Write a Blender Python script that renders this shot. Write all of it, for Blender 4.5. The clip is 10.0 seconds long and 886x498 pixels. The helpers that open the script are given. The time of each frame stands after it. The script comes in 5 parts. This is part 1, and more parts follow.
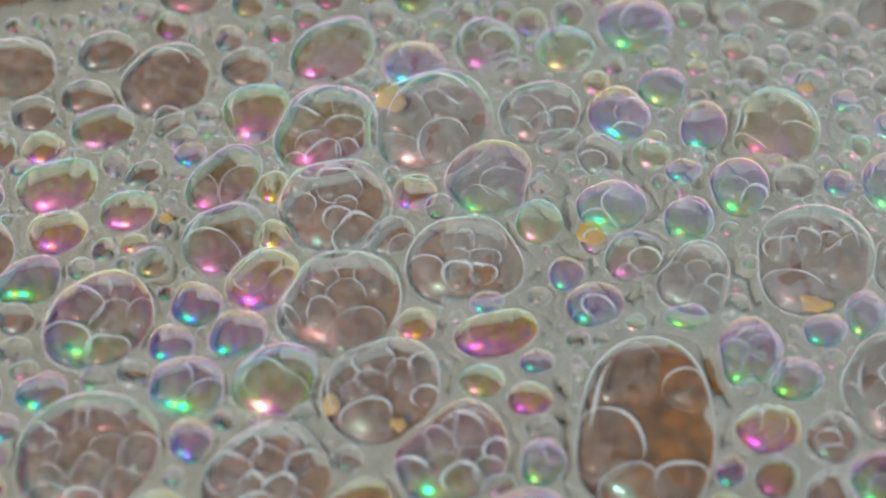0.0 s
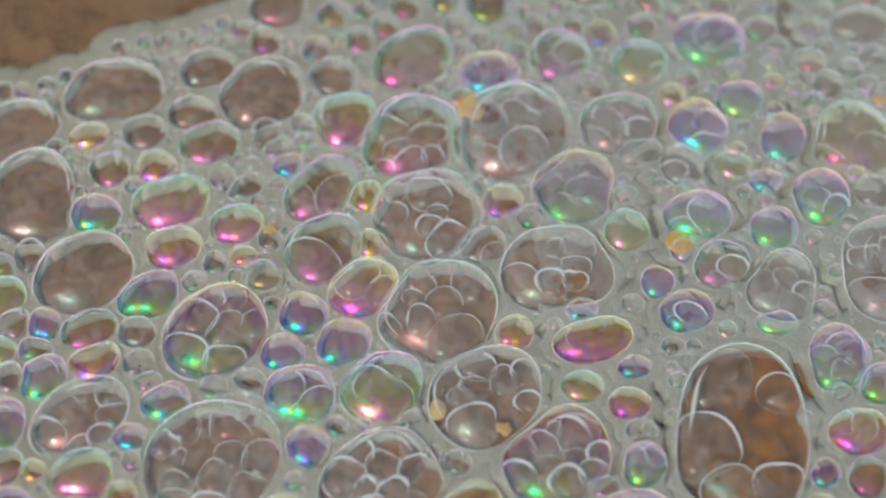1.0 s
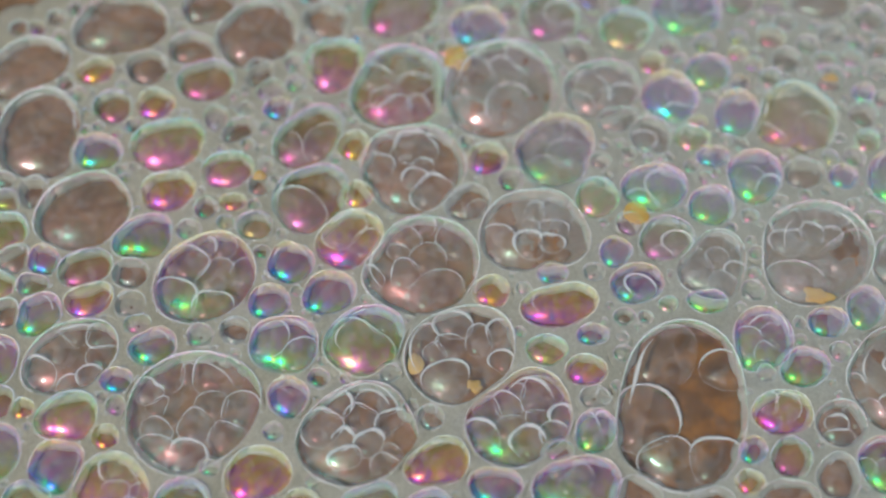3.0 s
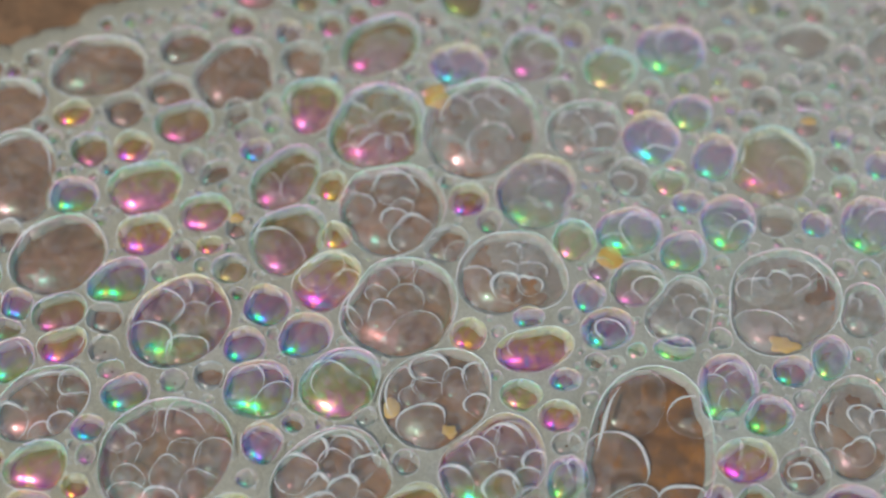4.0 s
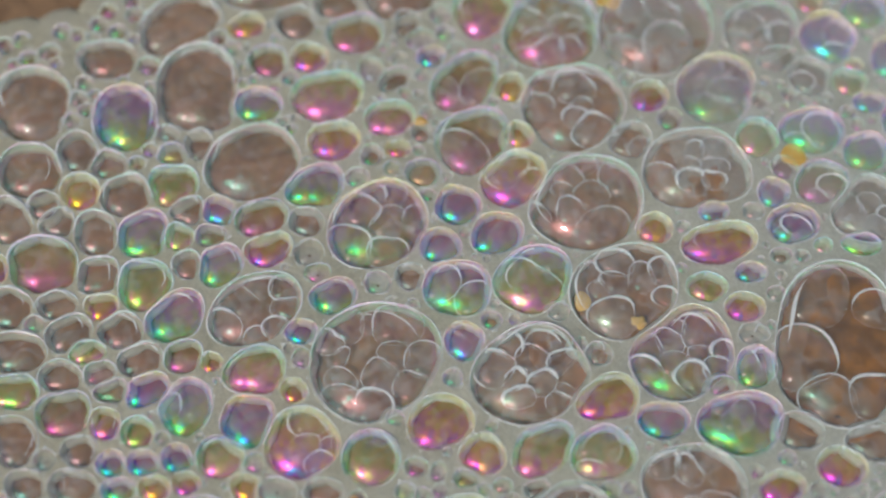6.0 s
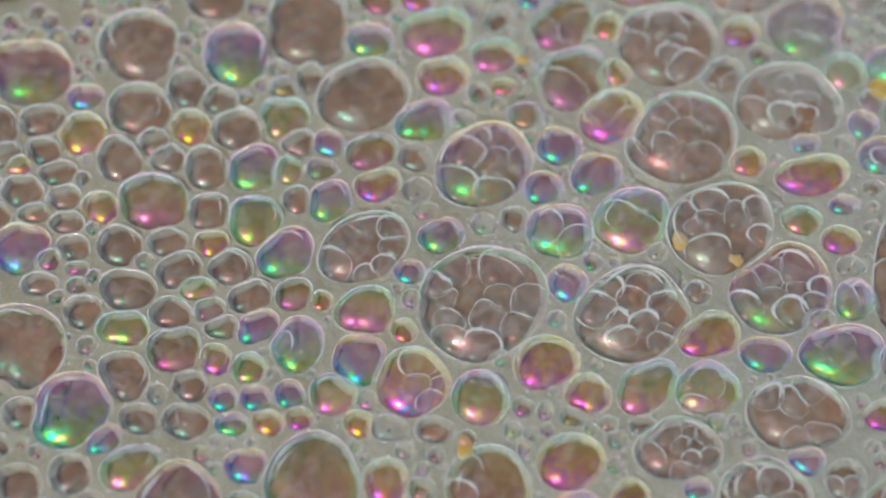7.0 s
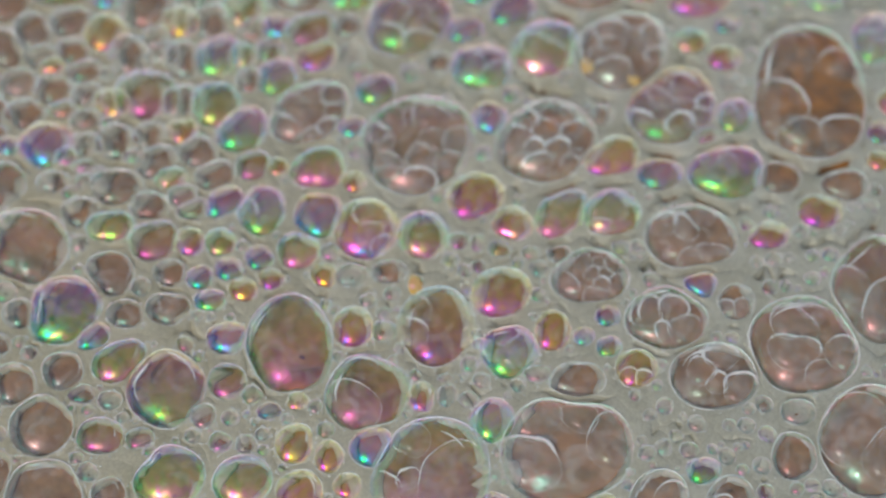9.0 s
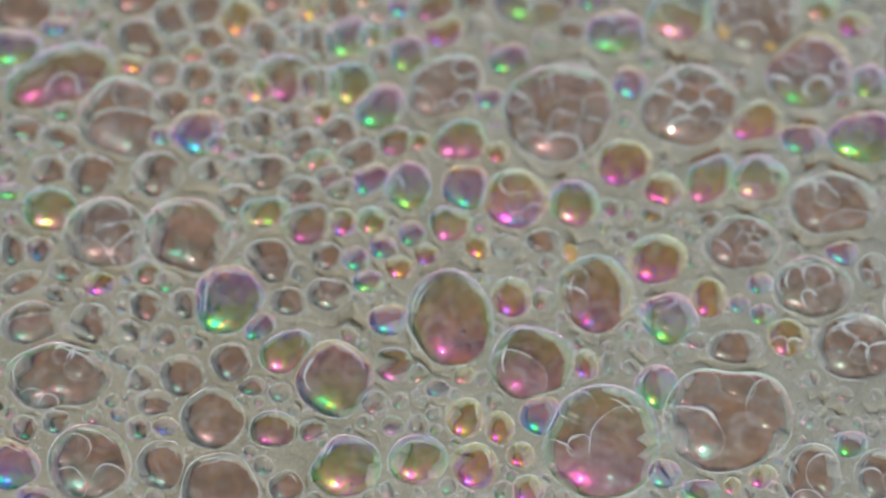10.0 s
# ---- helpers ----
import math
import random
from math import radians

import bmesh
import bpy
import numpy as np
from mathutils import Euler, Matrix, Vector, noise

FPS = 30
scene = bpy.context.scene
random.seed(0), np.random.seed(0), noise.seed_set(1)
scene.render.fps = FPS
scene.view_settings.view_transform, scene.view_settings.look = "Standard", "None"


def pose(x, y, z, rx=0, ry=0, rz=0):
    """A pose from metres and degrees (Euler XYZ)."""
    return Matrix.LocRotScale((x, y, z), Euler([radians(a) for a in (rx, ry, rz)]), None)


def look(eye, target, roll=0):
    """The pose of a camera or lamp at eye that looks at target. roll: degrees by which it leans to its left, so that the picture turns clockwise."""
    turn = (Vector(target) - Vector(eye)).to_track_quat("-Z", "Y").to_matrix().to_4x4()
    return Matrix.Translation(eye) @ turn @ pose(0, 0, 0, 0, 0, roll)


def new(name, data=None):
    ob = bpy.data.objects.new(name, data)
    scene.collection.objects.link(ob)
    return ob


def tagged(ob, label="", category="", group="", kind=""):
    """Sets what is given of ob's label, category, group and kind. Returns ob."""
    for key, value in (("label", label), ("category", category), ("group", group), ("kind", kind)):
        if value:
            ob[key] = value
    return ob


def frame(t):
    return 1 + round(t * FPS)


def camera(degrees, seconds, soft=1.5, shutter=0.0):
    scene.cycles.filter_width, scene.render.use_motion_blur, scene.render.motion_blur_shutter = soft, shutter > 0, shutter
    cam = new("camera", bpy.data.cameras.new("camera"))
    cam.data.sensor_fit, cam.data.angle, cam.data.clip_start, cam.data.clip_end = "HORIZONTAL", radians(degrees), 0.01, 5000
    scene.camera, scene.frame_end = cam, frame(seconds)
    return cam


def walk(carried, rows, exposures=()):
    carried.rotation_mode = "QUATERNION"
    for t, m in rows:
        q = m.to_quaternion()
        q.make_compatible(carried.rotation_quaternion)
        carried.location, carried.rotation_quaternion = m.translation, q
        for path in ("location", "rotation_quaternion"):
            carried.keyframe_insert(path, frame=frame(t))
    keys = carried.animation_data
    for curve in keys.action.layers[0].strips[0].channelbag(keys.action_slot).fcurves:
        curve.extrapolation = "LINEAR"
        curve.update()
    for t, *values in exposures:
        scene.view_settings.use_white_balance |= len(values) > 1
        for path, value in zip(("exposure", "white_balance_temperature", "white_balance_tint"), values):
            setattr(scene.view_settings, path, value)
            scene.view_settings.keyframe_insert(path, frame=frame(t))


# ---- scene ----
MM = 0.001
PITCH_RX = 28.0


# ---- camera ----
cam = camera(34.0, 10.0, soft=2.5)
cam.data.dof.use_dof = True
cam.data.dof.focus_distance = 0.142
cam.data.dof.aperture_fstop = 11.0
VIEW = [
    (0.0, 0.00, 0.00, 122.90, -0.08),
    (0.2, 0.76, -0.34, 127.18, -0.75),
    (0.5, -0.57, -1.39, 128.24, -1.46),
    (0.6, -1.65, -0.55, 127.46, -0.97),
    (0.8, -5.43, -2.72, 128.86, -1.30),
    (1.0, -10.26, -1.66, 128.01, -0.76),
    (1.3, -10.80, -3.69, 132.41, -1.46),
    (1.5, -4.60, -0.31, 131.61, 0.51),
    (1.7, -1.26, -2.79, 132.10, 1.29),
    (2.0, -0.87, -7.48, 130.91, 1.30),
    (2.2, -4.57, -8.31, 131.30, 1.35),
    (3.3, -4.74, -7.39, 129.01, 2.04),
    (3.5, -3.19, -7.73, 129.81, 1.29),
    (3.9, -1.64, -4.63, 131.77, 1.84),
    (4.0, -2.39, -3.34, 131.10, 1.94),
    (4.2, -6.40, -1.20, 130.77, 2.61),
    (4.5, -14.98, -8.03, 126.79, 2.57),
    (4.8, -18.96, -5.61, 127.49, 2.89),
    (5.0, -19.88, -6.77, 129.44, 2.09),
    (5.1, -20.05, -9.06, 129.90, 1.14),
    (5.3, -19.54, -13.63, 130.90, -0.21),
    (5.5, -23.65, -14.15, 128.58, 0.07),
    (5.7, -22.48, -12.89, 127.56, 0.96),
    (6.8, -28.17, -19.18, 129.35, 0.86),
    (7.0, -32.47, -20.70, 127.67, 1.33),
    (7.2, -35.29, -22.54, 125.41, 1.54),
    (7.5, -32.94, -23.06, 127.95, 1.71),
    (7.7, -32.75, -24.75, 128.01, 1.53),
    (8.0, -35.67, -26.83, 127.39, 1.06),
    (8.1, -37.73, -28.12, 127.00, 1.17),
    (8.3, -38.57, -28.99, 127.89, 1.18),
    (8.5, -39.64, -31.68, 130.63, -1.05),
    (8.6, -37.79, -34.81, 134.29, -2.44),
    (8.8, -31.44, -36.24, 135.03, -2.34),
    (9.0, -32.66, -40.47, 134.61, -2.36),
    (9.1, -36.51, -40.99, 135.12, -3.74),
    (9.5, -45.12, -44.33, 133.18, -5.73),
    (9.8, -50.23, -42.26, 133.25, -4.92),
    (10.0, -51.95, -43.18, 135.52, -4.70),
]
walk(cam, [(t, pose(x * MM, y * MM, z * MM, PITCH_RX, 0, turn)) for t, x, y, z, turn in VIEW],
     exposures=[(0.0, 0.235, 6950, 5), (10.0, 0.235, 6950, 5)])

# ---- light ----
SUN_DIR = Vector((-0.40, -0.52, 0.755)).normalized()
world = bpy.data.worlds.new("sky")
scene.world = world
world.use_nodes = True
wn = world.node_tree.nodes
wl = world.node_tree.links
wn.clear()
sky = wn.new("ShaderNodeTexSky")
sky.sky_type = "NISHITA"
sky.sun_disc = False
sky.sun_elevation = math.asin(SUN_DIR.z)
sky.sun_rotation = math.atan2(SUN_DIR.x, SUN_DIR.y) % (2 * math.pi)
bg = wn.new("ShaderNodeBackground")
bg.inputs["Strength"].default_value = 0.105
wout = wn.new("ShaderNodeOutputWorld")
wl.new(sky.outputs[0], bg.inputs["Color"])
wl.new(bg.outputs[0], wout.inputs["Surface"])
sun_data = bpy.data.lights.new("sun", "SUN")
sun_data.energy = 1.6
sun_data.angle = radians(3.2)
sun_data.color = (1.0, 0.95, 0.88)
sun = new("sun", sun_data)
sun.matrix_world = look(SUN_DIR * 3, (0, 0, 0))


# ---- materials ----
def material(name):
    m = bpy.data.materials.new(name)
    m.use_nodes = True
    nt = m.node_tree
    nt.nodes.clear()
    out = nt.nodes.new("ShaderNodeOutputMaterial")
    return m, nt, out


def node(nt, kind, **values):
    n = nt.nodes.new(kind)
    for key, value in values.items():
        n.inputs[key.replace("_", " ")].default_value = value
    return n


def math_node(nt, op, a, b):
    n = nt.nodes.new("ShaderNodeMath")
    n.operation = op
    for i, v in enumerate((a, b)):
        if isinstance(v, (int, float)):
            n.inputs[i].default_value = v
        else:
            nt.links.new(v, n.inputs[i])
    return n.outputs[0]


def ramp(nt, source, stops):
    r = nt.nodes.new("ShaderNodeValToRGB")
    while len(r.color_ramp.elements) < len(stops):
        r.color_ramp.elements.new(0.5)
    for e, (p, c) in zip(r.color_ramp.elements, stops):
        e.position, e.color = p, (*c, 1)
    nt.links.new(source, r.inputs[0])
    return r.outputs[0]


def froth_material(name="froth", clear_part=0.0):
    """Milky beige froth of tiny bubbles."""
    m, nt, out = material(name)
    geo = nt.nodes.new("ShaderNodeNewGeometry")
    b = node(nt, "ShaderNodeBsdfPrincipled", Roughness=0.38)
    big = node(nt, "ShaderNodeTexNoise", Scale=160.0, Detail=4.0)
    nt.links.new(geo.outputs["Position"], big.inputs["Vector"])
    col = ramp(nt, big.outputs["Fac"], [(0.3, (0.65, 0.64, 0.54)), (0.5, (0.72, 0.715, 0.635)), (0.72, (0.77, 0.772, 0.71))])
    # the older froth holds more sand and is yellower
    where = nt.nodes.new("ShaderNodeSeparateXYZ")
    nt.links.new(geo.outputs["Position"], where.inputs[0])
    sandy = nt.nodes.new("ShaderNodeMapRange")
    sandy.inputs["From Min"].default_value, sandy.inputs["From Max"].default_value = 0.02, -0.07
    nt.links.new(where.outputs[0], sandy.inputs["Value"])
    aged = nt.nodes.new("ShaderNodeMix")
    aged.data_type, aged.blend_type = "RGBA", "MULTIPLY"
    nt.links.new(sandy.outputs[0], aged.inputs["Factor"])
    nt.links.new(col, aged.inputs["A"])
    aged.inputs["B"].default_value = (1.03, 0.965, 0.86, 1)
    col = aged.outputs["Result"]
    cells = node(nt, "ShaderNodeTexVoronoi", Scale=3300.0)
    nt.links.new(geo.outputs["Position"], cells.inputs["Vector"])
    speck = nt.nodes.new("ShaderNodeMix")
    speck.data_type, speck.blend_type = "RGBA", "MULTIPLY"
    speck.inputs["Factor"].default_value = 0.28
    nt.links.new(col, speck.inputs["A"])
    nt.links.new(ramp(nt, cells.outputs["Distance"], [(0.0, (1.15, 1.15, 1.15)), (0.35, (1.0, 0.99, 0.97)), (0.7, (0.66, 0.63, 0.57))]), speck.inputs["B"])
    col = speck.outputs["Result"]
    nt.links.new(col, b.inputs["Base Color"])
    fine = node(nt, "ShaderNodeTexNoise", Scale=900.0, Detail=3.0)
    nt.links.new(geo.outputs["Position"], fine.inputs["Vector"])
    hgt = math_node(nt, "ADD", math_node(nt, "MULTIPLY", cells.outputs["Distance"], 0.5), fine.outputs["Fac"])
    bump = node(nt, "ShaderNodeBump", Strength=0.28, Distance=0.0002)
    nt.links.new(hgt, bump.inputs["Height"])
    nt.links.new(bump.outputs[0], b.inputs["Normal"])
    glow = nt.nodes.new("ShaderNodeBsdfTranslucent")
    nt.links.new(col, glow.inputs["Color"])
    mix = nt.nodes.new("ShaderNodeMixShader")
    mix.inputs[0].default_value = 0.55
    nt.links.new(b.outputs[0], mix.inputs[1])
    nt.links.new(glow.outputs[0], mix.inputs[2])
    if clear_part:
        thin = nt.nodes.new("ShaderNodeMixShader")
        thin.inputs[0].default_value = clear_part
        nt.links.new(mix.outputs[0], thin.inputs[1])
        nt.links.new(nt.nodes.new("ShaderNodeBsdfTransparent").outputs[0], thin.inputs[2])
        mix = thin
    nt.links.new(mix.outputs[0], out.inputs[0])
    return m


def rim_material(name="wet_rim", cover=0.72):
    """Wet glossy liquid where films meet."""
    m, nt, out = material(name)
    b = node(nt, "ShaderNodeBsdfPrincipled", Roughness=0.07, IOR=1.4)
    b.inputs["Base Color"].default_value = (0.86, 0.86, 0.83, 1)
    clear = nt.nodes.new("ShaderNodeBsdfTransparent")
    mix = nt.nodes.new("ShaderNodeMixShader")
    mix.inputs[0].default_value = cover
    nt.links.new(clear.outputs[0], mix.inputs[1])
    nt.links.new(b.outputs[0], mix.inputs[2])
    nt.links.new(mix.outputs[0], out.inputs[0])
    return m


def film_material(name="film", low=250.0, span=420.0, veil=0.05, index=1.45, slope=25000.0, patchy=70.0, sharp=0.05, drained=0.0, haze_patches=0.15):
    """Clear soap film, a few hundred nanometres thick, that shows colours of thin layers; it thickens downhill by drained."""
    m, nt, out = material(name)
    co = nt.nodes.new("ShaderNodeTexCoord")
    info = nt.nodes.new("ShaderNodeObjectInfo")
    isle = nt.nodes.new("ShaderNodeNewGeometry")
    n1 = node(nt, "ShaderNodeTexNoise", Scale=360.0, Detail=2.0, Distortion=2.2)
    nt.links.new(co.outputs["Object"], n1.inputs["Vector"])
    sep = nt.nodes.new("ShaderNodeSeparateXYZ")
    nt.links.new(co.outputs["Object"], sep.inputs[0])
    span_y = nt.nodes.new("ShaderNodeSeparateXYZ")
    nt.links.new(co.outputs["Generated"], span_y.inputs[0])
    ripple = node(nt, "ShaderNodeTexNoise", Scale=650.0, Detail=1.0)
    nt.links.new(co.outputs["Object"], ripple.inputs["Vector"])
    bump = node(nt, "ShaderNodeBump", Strength=0.5, Distance=0.0002)
    nt.links.new(ripple.outputs["Fac"], bump.inputs["Height"])
    thick = math_node(nt, "ADD", math_node(nt, "MULTIPLY", math_node(nt, "FRACT", math_node(nt, "ADD", info.outputs["Random"], isle.outputs["Random Per Island"]), 0.0), span), low)
    thick = math_node(nt, "ADD", thick, math_node(nt, "MULTIPLY", math_node(nt, "SUBTRACT", n1.outputs["Fac"], 0.5), patchy))
    thick = math_node(nt, "SUBTRACT", thick, math_node(nt, "MULTIPLY", sep.outputs[1], slope))
    thick = math_node(nt, "SUBTRACT", thick, math_node(nt, "MULTIPLY", math_node(nt, "SUBTRACT", span_y.outputs[1], 0.5), drained))
    lobes = []
    for rough in (sharp, 0.32):
        b = node(nt, "ShaderNodeBsdfPrincipled", Roughness=rough, IOR=1.04)
        b.inputs["Base Color"].default_value = (0, 0, 0, 1)
        b.inputs["Thin Film IOR"].default_value = index
        nt.links.new(thick, b.inputs["Thin Film Thickness"])
        nt.links.new(bump.outputs[0], b.inputs["Normal"])
        lobes.append(b)
    sheen = nt.nodes.new("ShaderNodeMixShader")
    sheen.inputs[0].default_value = 0.7
    nt.links.new(lobes[0].outputs[0], sheen.inputs[1])
    nt.links.new(lobes[1].outputs[0], sheen.inputs[2])
    clear = nt.nodes.new("ShaderNodeBsdfTransparent")
    clear.inputs[0].default_value = (0.97, 0.97, 0.97, 1)
    both = nt.nodes.new("ShaderNodeAddShader")
    nt.links.new(clear.outputs[0], both.inputs[0])
    nt.links.new(sheen.outputs[0], both.inputs[1])
    haze = nt.nodes.new("ShaderNodeBsdfDiffuse")
    haze.inputs[0].default_value = (0.75, 0.75, 0.73, 1)
    mix = nt.nodes.new("ShaderNodeMixShader")
    # the pale haze of sky mirrored in the films, painted as patchy white diffuse
    haze_at = nt.nodes.new("ShaderNodeVectorMath")
    nt.links.new(co.outputs["Object"], haze_at.inputs[0])
    nt.links.new(info.outputs["Random"], haze_at.inputs[1])
    haze_noise = node(nt, "ShaderNodeTexNoise", Scale=420.0, Detail=3.0, Distortion=1.6)
    nt.links.new(haze_at.outputs[0], haze_noise.inputs["Vector"])
    haze_amount = nt.nodes.new("ShaderNodeMapRange")
    for key, value in (("From Min", 0.45), ("From Max", 0.75), ("To Min", veil * 0.6), ("To Max", veil + haze_patches)):
        haze_amount.inputs[key].default_value = value
    nt.links.new(haze_noise.outputs["Fac"], haze_amount.inputs["Value"])
    nt.links.new(haze_amount.outputs[0], mix.inputs[0])
    nt.links.new(both.outputs[0], mix.inputs[1])
    nt.links.new(haze.outputs[0], mix.inputs[2])
    nt.links.new(mix.outputs[0], out.inputs[0])
    return m


def sand_material():
    """Wet brown sand under and beyond the foam."""
    m, nt, out = material("wet_sand")
    geo = nt.nodes.new("ShaderNodeNewGeometry")
    b = node(nt, "ShaderNodeBsdfPrincipled", Roughness=0.42)
    n1 = node(nt, "ShaderNodeTexNoise", Scale=60.0, Detail=6.0, Roughness=0.65)
    nt.links.new(geo.outputs["Position"], n1.inputs["Vector"])
    col = ramp(nt, n1.outputs["Fac"], [(0.3, (0.178, 0.098, 0.047)), (0.48, (0.245, 0.14, 0.071)), (0.6, (0.27, 0.165, 0.09)), (0.74, (0.35, 0.168, 0.053))])
    # uneven sand tone, which also paints in the blotchy reflections of the films above
    blotch = node(nt, "ShaderNodeTexNoise", Scale=330.0, Detail=3.0, Distortion=0.8)
    nt.links.new(geo.outputs["Position"], blotch.inputs["Vector"])
    mottle = nt.nodes.new("ShaderNodeMix")
    mottle.data_type, mottle.blend_type = "RGBA", "MULTIPLY"
    mottle.inputs["Factor"].default_value = 1.0
    nt.links.new(col, mottle.inputs["A"])
    nt.links.new(ramp(nt, blotch.outputs["Fac"], [(0.34, (0.72, 0.68, 0.64)), (0.5, (1.0, 1.0, 1.0)), (0.66, (1.22, 1.14, 1.08))]), mottle.inputs["B"])
    col = mottle.outputs["Result"]
    grain = node(nt, "ShaderNodeTexVoronoi", Scale=1500.0)
    nt.links.new(geo.outputs["Position"], grain.inputs["Vector"])
    gcol = ramp(nt, grain.outputs["Color"], [(0.0, (0.45, 0.4, 0.37)), (0.05, (0.85, 0.82, 0.8)), (1.0, (1.1, 1.08, 1.05))])
    mul = nt.nodes.new("ShaderNodeMix")
    mul.data_type, mul.blend_type = "RGBA", "MULTIPLY"
    mul.inputs["Factor"].default_value = 0.8
    nt.links.new(col, mul.inputs["A"])
    nt.links.new(gcol, mul.inputs["B"])
    nt.links.new(mul.outputs["Result"], b.inputs["Base Color"])
    bump = node(nt, "ShaderNodeBump", Strength=0.35, Distance=0.00012)
    nt.links.new(math_node(nt, "SUBTRACT", n1.outputs["Fac"], grain.outputs["Distance"]), bump.inputs["Height"])
    nt.links.new(bump.outputs[0], b.inputs["Normal"])
    nt.links.new(b.outputs[0], out.inputs[0])
    return m


FROTH, RIM, SAND = froth_material(), rim_material(), sand_material()
THIN_FROTH = froth_material("thin_froth", 0.5)
FILM = film_material("film", 760.0, 420.0, 0.045, 1.47, 0.0, 280.0, 0.035, 220.0)
WIDE_FILM = film_material("wide_film", 760.0, 420.0, 0.02, 1.3, 0.0, 280.0, 0.035, 220.0, 0.05)
# optical thickness in the middle, its spread, and how much it grows from the top of a bubble to its foot
TINTS = {
    "orange": (476.0, 20.0, 40.0),
    "deep orange": (490.0, 15.0, 90.0),
    "magenta": (490.0, 18.0, 125.0),
    "blue": (570.0, 20.0, 125.0),
    "green": (614.0, 22.0, 135.0),
    "yellow": (704.0, 20.0, 60.0),
    "rainbow": (695.0, 20.0, 175.0),
    "pink": (745.0, 25.0, 130.0),
}
TINTED = {}
for tint, (path, span, drained) in TINTS.items():
    TINTED[tint] = film_material("film_" + tint, path / 1.88, span / 1.88, 0.02, 1.88, 0.0, 150.0, 0.035, drained / 1.88)
    TINTED["pale " + tint] = film_material("film_pale_" + tint, path / 1.5, span / 1.5, 0.025, 1.5, 0.0, 150.0, 0.035, drained / 1.5)
SMALL_FILM = film_material("small_film", 380.0, 520.0, 0.065, 1.47, 15000.0, 60.0)
INNER_FILM = film_material("inner_film", 1000.0, 500.0, 0.02, 1.26, 0.0, 160.0, 0.15, 240.0)
# also whitens the modelled streaks of reflected sky
EDGE = rim_material("film_edge", 0.66)


# ---- ground ----
def ground():
    n, half = 60, 60.0
    side = [math.copysign(abs(k / (n / 2)) ** 7, k) * half for k in range(-n // 2, n // 2 + 1)]
    verts, faces = [], []
    for y in side:
        for x in side:
            near = math.exp(-(x * x + (y - 0.05) ** 2) / 0.25 ** 2)
            z = -0.001 + near * 0.0005 * noise.noise((x * 40, y * 40, 0)) + 0.02 * (1 - near) * noise.noise((x * 0.3, y * 0.3, 3))
            verts.append((x - 0.02, y + 0.05, z))
    w = n + 1
    for j in range(n):
        for i in range(n):
            faces.append((j * w + i, j * w + i + 1, (j + 1) * w + i + 1, (j + 1) * w + i))
    me = bpy.data.meshes.new("ground")
    me.from_pydata(verts, [], faces)
    me.polygons.foreach_set("use_smooth", [True] * len(faces))
    me.materials.append(SAND)
    ob = new("ground", me)
    return tagged(ob, "wet brown sand with dark grains under the foam", "sand", kind="structure")


ground()

def far_edge(x):
    """Where the foam ends and bare sand begins."""
    return float(np.interp(x, (-100, -71, -62, -57, -47, -37, -22, -3, 20, 60), (71, 77.5, 82.5, 86.5, 92, 96, 99.5, 103, 110, 115)))


# ---- thicker froth deep under part of the foam ----
def depth_of_froth(x, y):
    side = (x + 5) * 0.8 + (y - 64) * 0.6 - 30 * math.exp(-((x - 16) ** 2 + (y - 45) ** 2) / 160) - 32 * math.exp(-((x - 34) ** 2 + (y - 36) ** 2) / 220)
    return 1 / (1 + math.exp(-side / 5.0)) * min(1.0, max(0.0, (far_edge(x) - 3 - y) / 5.0))


def deep_froth():
    step, nx, ny = 0.8, 107, 117
    x0, y0 = -38.0, 22.0
    verts, faces = [], []
    for j in range(ny):
        for i in range(nx):
            x, y = x0 + i * step, y0 + j * step
            f = depth_of_froth(x, y)
            lumps = 0.6 * noise.noise((x * 0.28, y * 0.28, 1)) + 0.8 * noise.noise((x * 0.6, y * 0.6, 2))
            z = -2.1 + 1.55 * f + lumps * 0.7 * f
            verts.append((x * MM, y * MM, min(z, -0.45) * MM))
    for j in range(ny - 1):
        for i in range(nx - 1):
            if verts[j * nx + i][2] < -1.7 * MM:
                continue
            faces.append((j * nx + i, j * nx + i + 1, (j + 1) * nx + i + 1, (j + 1) * nx + i))
    me = bpy.data.meshes.new("deep_froth")
    me.from_pydata(verts, [], faces)
    me.polygons.foreach_set("use_smooth", [True] * len(faces))
    me.materials.append(THIN_FROTH)
    return tagged(new("deep_froth", me), "lumpy milky froth lying deeper under the bubbles", "foam", kind="stuff")


deep_froth()

# ---- how the foam drifts: anchors that carry the froth round them ----
KNOTS = (0, 1.0, 2.2, 3.3, 4.5, 5.7, 6.8, 8.0, 8.5, 9.0, 9.5, 10.0)
ANCHORS = []


def anchor(x, y, *shifts):
    ANCHORS.append(((x, y), [(shifts[2 * k], shifts[2 * k + 1]) for k in range(len(KNOTS))]))


